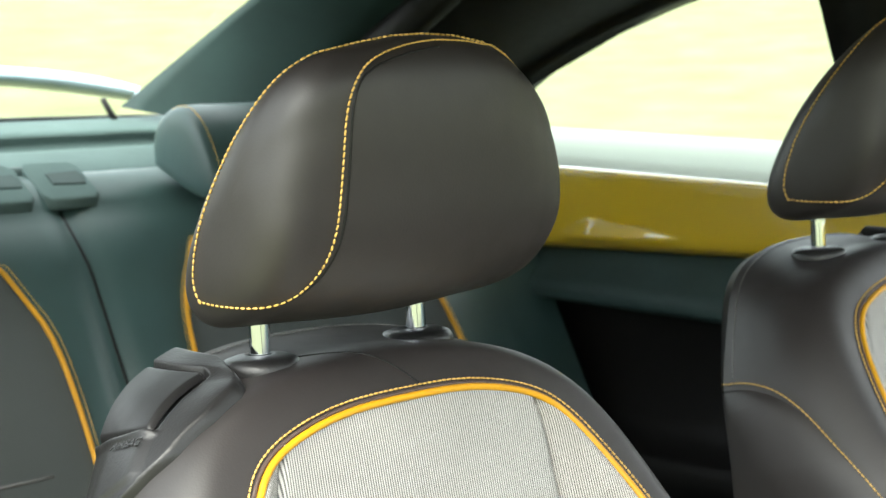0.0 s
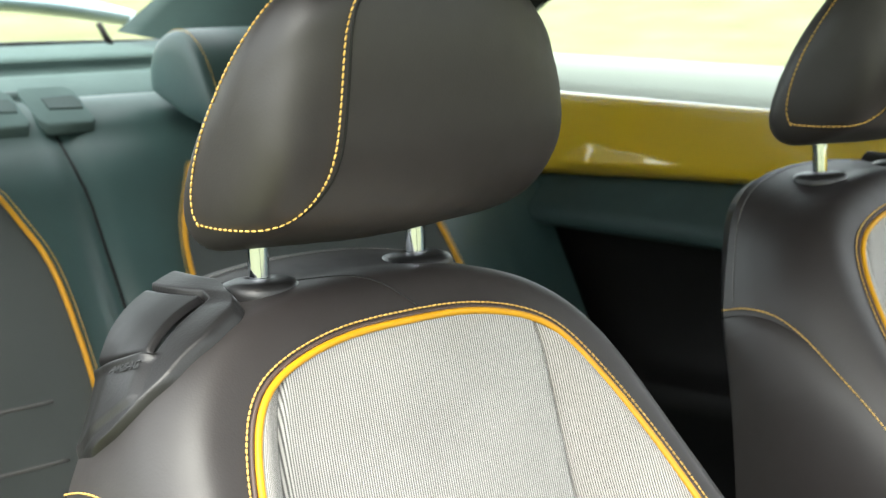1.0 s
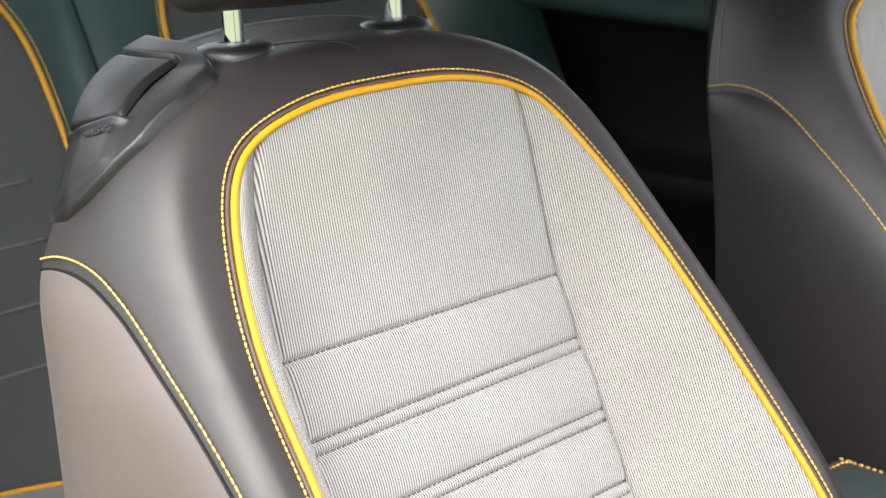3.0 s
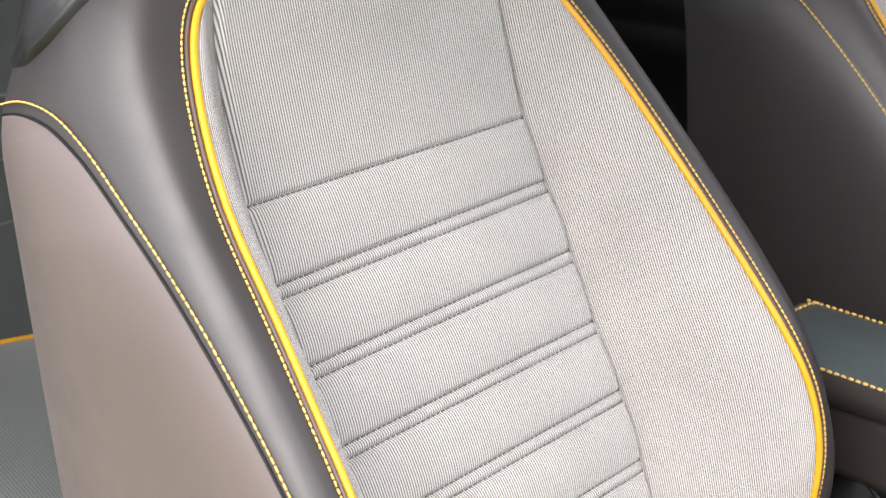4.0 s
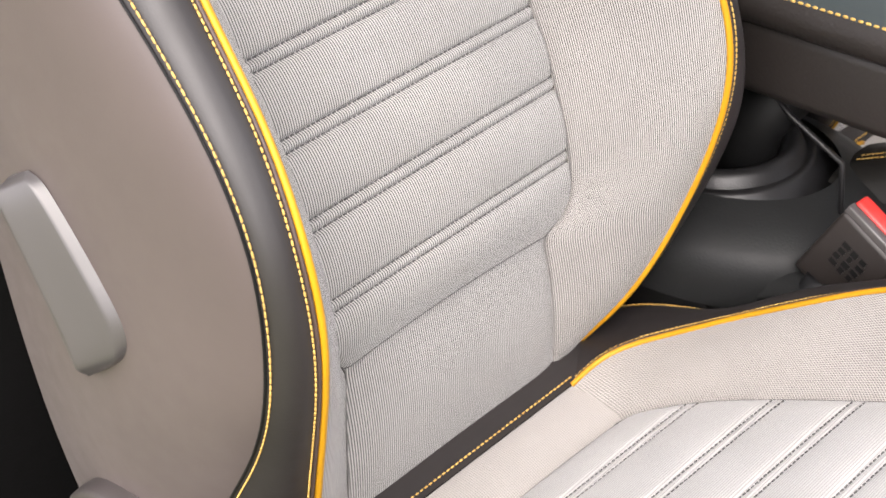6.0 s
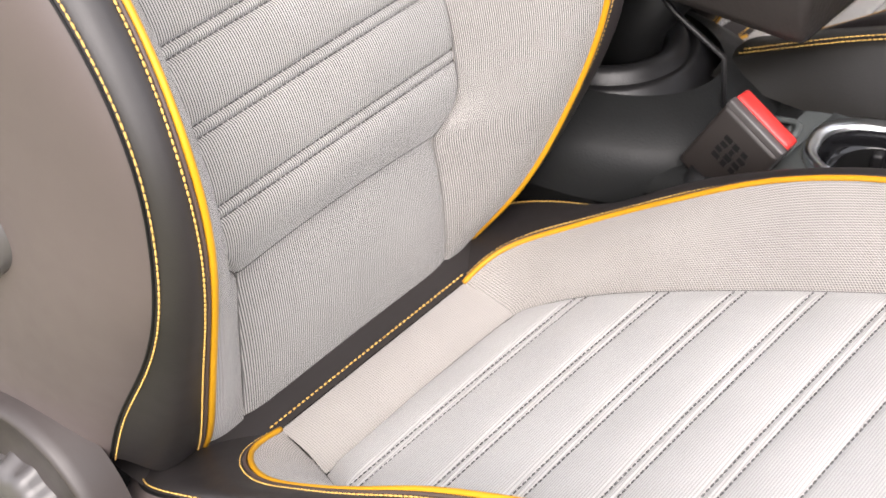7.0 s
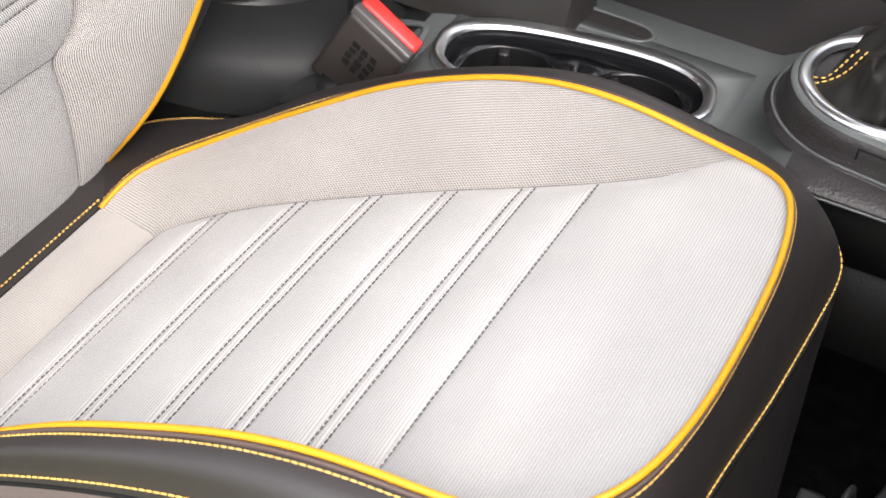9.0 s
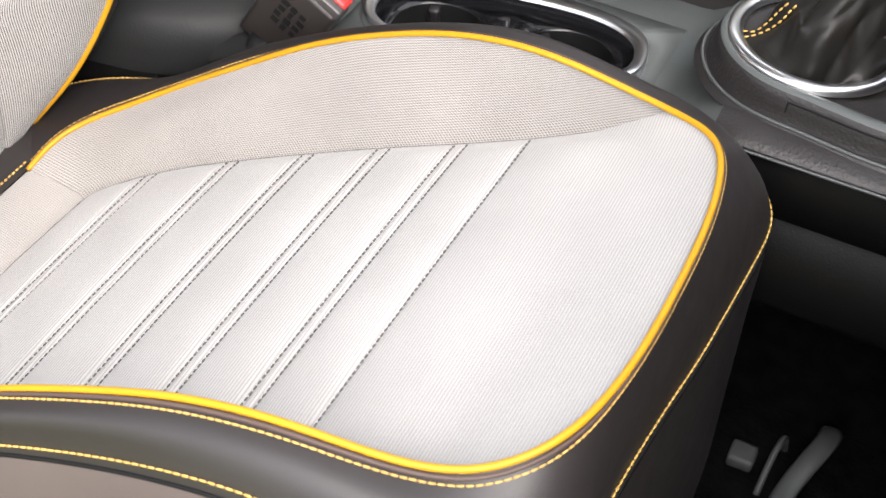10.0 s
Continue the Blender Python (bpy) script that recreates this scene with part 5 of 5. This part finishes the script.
for dx, dy in ((-0.066, 0.034), (0.030, 0.028), (0.088, -0.018)):
    bm = bmesh.new()
    box(bm, (dx - 0.005, dy - 0.007, -0.040), (dx + 0.005, dy + 0.004, -0.0145), 0.003, CUPM)
    part("cup_grip", bm, PLASTIC, console, "grey sprung cup grip")
# gear lever surround: a raised collar that runs on towards the dash, chrome rim and boot
GC = (0.523, 0.358, 0.0)
WALL = [(0.0860, 0.3700), (0.0825, 0.3745), (0.0808, 0.3762), (0.0790, 0.3756), (0.0779, 0.3735), (0.0768, 0.3748), (0.0750, 0.3850), (0.0732, 0.3925), (0.0712, 0.3968), (0.0688, 0.3988), (0.0645, 0.3990), (0.0600, 0.3965), (0.0300, 0.392), (0.0, 0.392)]
run = [(GC[0], a_) for a_ in np.linspace(math.pi / 2, 3 * math.pi / 2, 60)] + [(x_, 3 * math.pi / 2) for x_ in np.linspace(GC[0] + 0.006, 0.95, 40)]
wall_g = np.array([[(x_ + r_ * math.cos(a_), GC[1] + r_ * math.sin(a_) - 0.010 * float(smoothstep(0.505, 0.60, x_ + r_ * math.cos(a_))) * float(smoothstep(0.02, 0.07, r_)), z_ + 0.03 * float(smoothstep(0.72, 0.95, x_))) for r_, z_ in WALL] for x_, a_ in run])
part("gear_surround", sheet("gear_surround", wall_g), SIDEWALL, console, "grained collar round the gear lever")
collar_g = wall_g[:, 8:12] + [0, 0, 0.0006]
part("gear_collar", sheet("gear_collar", collar_g), SOFT_PLASTIC, console, "smooth grey lip of the gear collar")
ridge_line = wall_g[:, 2] + [0, 0, 0.0002]
part("gear_ridge", tube("gear_ridge", ridge_line, 0.0013, 8), SOFT_PLASTIC, console, "thin raised edge of the gear collar")
part("gear_rim", lathe("gear_rim", [(0.0668, 0.3980), (0.0667, 0.4002), (0.0656, 0.4028), (0.0632, 0.4042), (0.0592, 0.4042), (0.0562, 0.4026), (0.0550, 0.3990)], GC, 80), RIM, console, "polished chrome gear lever rim")
rg = random.Random(4)
ph = [rg.uniform(0, 6.28) for _ in range(4)]
bt = []
for t_ in np.linspace(0, 1, 44):
    r0 = lerp(0.0545, 0.017, t_ ** 0.7)
    row = []
    for a_ in np.linspace(0, 2 * math.pi, 110, endpoint=False):
        full = math.sin(math.pi * min(1.0, t_ * 1.15)) if t_ < 0.87 else 0.0
        fold = 1 + 0.20 * full * math.sin(4 * a_ + ph[0] + 2.6 * t_) + 0.10 * full * abs(math.sin(4.5 * a_ + ph[1] - 4 * t_)) + 0.03 * full * math.sin(13 * a_ + ph[3] + 9 * t_)
        row.append((GC[0] + 0.030 * t_ + r0 * fold * math.cos(a_), GC[1] + r0 * fold * math.sin(a_), 0.396 + 0.085 * t_ + 0.012 * math.sin(math.pi * min(1, t_ * 2.4)) * math.sin(3 * a_ + ph[2]) - 0.010 * math.sin(math.pi * min(1, 3 * t_))))
    bt.append(row)
boot_g = np.array(bt)
part("gear_boot", sheet("gear_boot", boot_g, close_u=True), BOOT, console, "creased black leather gear boot")
for lane in (59, 62):
    stitches("gear_boot_stitch", boot_g[1:16, lane] + [-0.0012, 0, 0.0012], console)
part("gear_knob_stalk", lathe("gear_knob_stalk", [(0.019, 0.47), (0.015, 0.49), (0.013, 0.52), (0.022, 0.545), (0.026, 0.57), (0.020, 0.59), (0.001, 0.597)], (GC[0] + 0.030, GC[1], 0), 32), DARK, console, "black gear knob")
# joint of the pocket in the collar's side, and the seam between body and flank
joint_at = [(0.507, 5.9), (0.506, 6.5), (0.512, 6.85), (0.53, 6.95), (0.57, 7.0), (0.65, 7.05), (0.90, 7.1)]
joint_g = wall_g[59:]
joint_p = np.array([on_grid(joint_g, float(np.interp(x_, joint_g[:, 7, 0], np.arange(len(joint_g)))), r_) for x_, r_ in spline([(x_, r_, 0) for x_, r_ in joint_at], 60)[:, :2]])
part("console_joint", tube("console_joint", joint_p, 0.0009, 6), MARK, console)
part("flank_joint", tube("flank_joint", np.array([(x_, console_section(x_)[1][0] - 0.0004, console_section(x_)[1][1] - 0.0005) for x_ in np.linspace(0.44, 0.95, 50)]), 0.0011, 6), SOFT_PLASTIC, console)
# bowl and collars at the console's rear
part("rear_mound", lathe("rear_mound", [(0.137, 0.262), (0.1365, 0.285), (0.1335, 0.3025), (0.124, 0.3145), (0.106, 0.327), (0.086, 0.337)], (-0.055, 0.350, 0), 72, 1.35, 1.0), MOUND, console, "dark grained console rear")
part("rear_bowl", lathe("rear_bowl", [(0.118, 0.296), (0.108, 0.306), (0.096, 0.322), (0.088, 0.333), (0.083, 0.337), (0.081, 0.333), (0.078, 0.334), (0.075, 0.342), (0.069, 0.347), (0.062, 0.345), (0.057, 0.338), (0.054, 0.330), (0.053, 0.324)], (-0.055, 0.350, 0), 72), PLASTIC, console, "stepped collar round a dark recess")
slot_rim = np.array([(0.082, 0.272, 0.3245), (0.074, 0.31, 0.3245), (0.075, 0.342, 0.3245), (0.09, 0.352, 0.3245), (0.14, 0.357, 0.3245), (0.150, 0.345, 0.3245), (0.153, 0.30, 0.3245)])
slot_rim[:, 2] = [console_section(x)[6][1] + 0.003 for x in slot_rim[:, 0]]
part("buckle_slot", tube("buckle_slot", spline(slot_rim, 50), 0.0035, 8, 0.7), SOFT_PLASTIC, console, "raised rim of the buckle slot")
well = bmesh.new()
box(well, (0.086, 0.285, 0.292), (0.143, 0.345, 0.3052), 0.003)
part("slot_well", well, MARK, console)
# inside of the hole coloured black to stand for its shade
part("rear_bowl_well", lathe("rear_bowl_well", [(0.0535, 0.325), (0.050, 0.30), (0.048, 0.205), (0.001, 0.204)], (-0.055, 0.350, 0), 48), MARK, console, "recess coloured black for the shade inside")

# flat dark plate with a lip, standing for a recess and its shade
tray_rim = [(0.218, 0.422), (0.300, 0.424), (0.314, 0.430), (0.319, 0.441), (0.313, 0.451), (0.300, 0.456), (0.218, 0.456)]
part("coin_tray", slab(tray_rim, 0.3215, 0.3238, lambda u, v, w: Vector((u, v, w)), 0.0015), SIDEWALL, console, "flat dark plate standing for a shaded coin recess")
part("tray_lip", tube("tray_lip", spline([(u, v, 0.3232) for u, v in tray_rim], 60), 0.0022, 8), SOFT_PLASTIC, console)
# hand brake boot
boot = thing("brake_boot", "black leather hand brake boot with twin yellow stitching", "hand brake", (0.05, 0.41, 0.32))
def local(ob, pts):
    return np.asarray(pts, float) - np.array(ob.location)


bg = []
for t_ in np.linspace(0, 1, 30):
    x = lerp(0.045, 0.250, t_)
    hgt = 0.012 + 0.078 * t_ ** 0.85
    wd = lerp(0.034, 0.020, t_ ** 1.5)
    yc = lerp(0.412, 0.440, t_ ** 2)
    bg.append([(x, yc + wd * sgn * f, 0.320 + hgt * k + 0.002 * math.sin(30 * x + 3 * k)) for sgn, f, k in ((-1, lerp(1.12, 2.0, t_ ** 2), 0), (-1, lerp(1.0, 1.65, t_ ** 2), .3), (-1, lerp(.80, 1.15, t_ ** 2), .6), (-1, .60, .9), (-1, .45, 1.0), (-1, .2, 1.02), (1, .3, 1.02), (1, .75, 1.0), (1, .95, .7), (1, 1.1, 0))])
part("boot_leather", sheet("boot_leather", local(boot, bg)), BOOT, boot)
bga = np.array(bg)
for col, dz in ((4, 0.0015), (5, 0.0015)):
    stitches("boot_stitch", local(boot, bga[2:, col] + [0, 0, dz]), boot, radius=0.0006)
part("boot_end", sheet("boot_end", local(boot, np.array([bga[-1], bga[-1] * [0, 1, 0] + [0.256, 0, 0.318]]))), LEATHER, boot)
part("brake_lever", tube("brake_lever", local(boot, spline([(0.23, 0.440, 0.375), (0.27, 0.440, 0.385), (0.33, 0.440, 0.402), (0.40, 0.440, 0.418), (0.435, 0.440, 0.424)], 24)), 0.019, 18), LEATHER, boot, "leather-wrapped hand brake lever")

# armrest
BOX_BROWN = grained("plastic_box_brown", (0.019, 0.0155, 0.0138), 0.5, 330, 0.0009, 0.15, 0.45)
arm = thing("armrest", "dark leather armrest box with yellow stitched lid", "armrest", (-0.05, 0.355, 0.33))
lid = []
AX0, AX1, AY0, AY1, AZ = -0.10, 0.16, 0.296, 0.408, 0.520
for t_ in np.linspace(0, 1, 30):
    x = lerp(AX0, AX1, t_)
    ed = min(1.0, t_ / 0.06) ** 0.5
    lid.append([(x, y, z) for y, z in ((AY0 + .004, AZ - .032), (AY0 - .004, AZ - .026), (AY0 - .005, AZ - .012), (AY0 + .002, AZ - .003), (AY0 + .014, AZ + .001 * ed), (lerp(AY0, AY1, .5), AZ + .004 * ed), (AY1 - .014, AZ + .001 * ed), (AY1 - .002, AZ - .003), (AY1 + .004, AZ - .02), (AY1, AZ - .032))])
lidg = np.array(lid)
part("armrest_lid", sheet("armrest_lid", local(arm, lidg[:, 3:8])), ARM_LEATHER, arm, "padded slate leather lid")
for cut in (slice(0, 4), slice(7, 10)):
    part("lid_side", sheet("lid_side", local(arm, lidg[:, cut])), BOX_BROWN, arm, "dark brown padded lid side")
part("lid_end", sheet("lid_end", local(arm, np.array([lidg[0], lerp(lidg[0], lidg[0].mean(0), 0.9) - [0.006, 0, 0]]))), LEATHER, arm)
for col in (3, 7):
    stitches("lid_stitch", local(arm, lidg[:, col] + [0, 0, 0.0015]), arm, length=0.0045, pitch=0.0062, radius=0.0012)
stitches("lid_stitch", local(arm, lidg[1, 3:8] + [0, 0, 0.0015]), arm, length=0.0045, pitch=0.0062, radius=0.0012)
bm = bmesh.new()
box(bm, (AX0 + 0.012, AY0 + 0.004, 0.425), (AX1, AY1 - 0.004, AZ - 0.030), 0.010)
bmesh.ops.translate(bm, vec=-Vector(arm.location), verts=bm.verts)
part("armrest_box", bm, BOX_BROWN, arm, "grained dark brown box")
part("armrest_strut", tube("armrest_strut", local(arm, [(-0.01, 0.330, 0.432), (0.027, 0.330, 0.400), (0.079, 0.330, 0.374), (0.086, 0.330, 0.300)]), 0.0026, 8), PLASTIC, arm, "thin charcoal strut")
# stem blackened to go with the shade in the hole below
part("armrest_stem", tube("armrest_stem", local(arm, [(0.02, 0.352, 0.43), (-0.02, 0.350, 0.37), (-0.03, 0.346, 0.30)]), 0.024, 16, 1.2), MARK, arm)

# belt buckle
buckle = thing("belt_buckle", "dark brown belt buckle with a red release button", "belt buckle", (0.118, 0.262, 0.30))
ux, uz = Vector((0.875, -0.05, -0.48)).normalized(), Vector((0.48, 0.05, 0.875)).normalized()
uy = uz.cross(ux)
BM_ = Matrix(((ux.x, uy.x, uz.x, 0.148), (ux.y, uy.y, uz.y, 0.276), (ux.z, uy.z, uz.z, 0.366), (0, 0, 0, 1)))
BML = Matrix.Translation(-Vector(buckle.location)) @ BM_
bm = bmesh.new()
box(bm, (-0.030, -0.015, -0.078), (0.030, 0.013, -0.004), 0.004, BML)
BROWN = grained("plastic_brown", (0.019, 0.015, 0.0135), 0.5, 600, 0.0002, 0.1)
part("buckle_body", bm, BROWN, buckle, "dark brown plastic buckle body")
bm = bmesh.new()
box(bm, (-0.030, -0.013, -0.006), (0.030, -0.004, 0.002), 0.0015, BML)
part("buckle_lip", bm, LEVER, buckle, "grey buckle lip")
bm = bmesh.new()
box(bm, (-0.029, -0.004, -0.008), (0.029, 0.012, 0.004), 0.003, BML)
part("release_button", bm, RED, buckle, "bright red release button")
for k in range(4):
    for q, (x0, x1) in enumerate(((-0.013, -0.005), (-0.003, 0.004), (0.006, 0.014))):
        bm = bmesh.new()
        box(bm, (x0 + 0.0007 * (k % 2), -0.0157, -0.027 - 0.0068 * k - 0.001 * (q % 2)), (x1 - 0.001 * ((k + q) % 3), -0.0148, -0.0225 - 0.0068 * k), 0.0, BML)
        part("print_bar", bm, MARK, buckle, smooth=False)
part("buckle_stalk", tube("buckle_stalk", local(buckle, [(0.115, 0.262, 0.305), (0.09, 0.256, 0.25), (0.075, 0.25, 0.16), (0.07, 0.247, 0.11)]), 0.012, 12, 1.6), DARK, buckle)

# pale bracket and block on the footwell carpet
br = thing("floor_bracket", "small pale grey curved bracket on the carpet", "bracket", (0.62, 0.31, 0.0))
part("bracket_strap", tube("bracket_strap", local(br, spline([(0.636, 0.362, 0.0), (0.638, 0.350, 0.03), (0.636, 0.318, 0.042), (0.626, 0.290, 0.036), (0.618, 0.272, 0.02), (0.615, 0.262, 0.0)], 30)), 0.010, 10, 0.4), BRACKET, br)
part("bracket_rod", tube("bracket_rod", local(br, spline([(0.604, 0.330, 0.0), (0.602, 0.322, 0.03), (0.597, 0.296, 0.034), (0.595, 0.268, 0.0)], 24)), 0.003, 8), BRACKET, br)
bm = bmesh.new()
box(bm, (0.560, 0.286, 0.0), (0.584, 0.310, 0.014), 0.004)
tagged(part("floor_block", bm, BRACKET), "small grey plastic block on the carpet", "floor fitting")
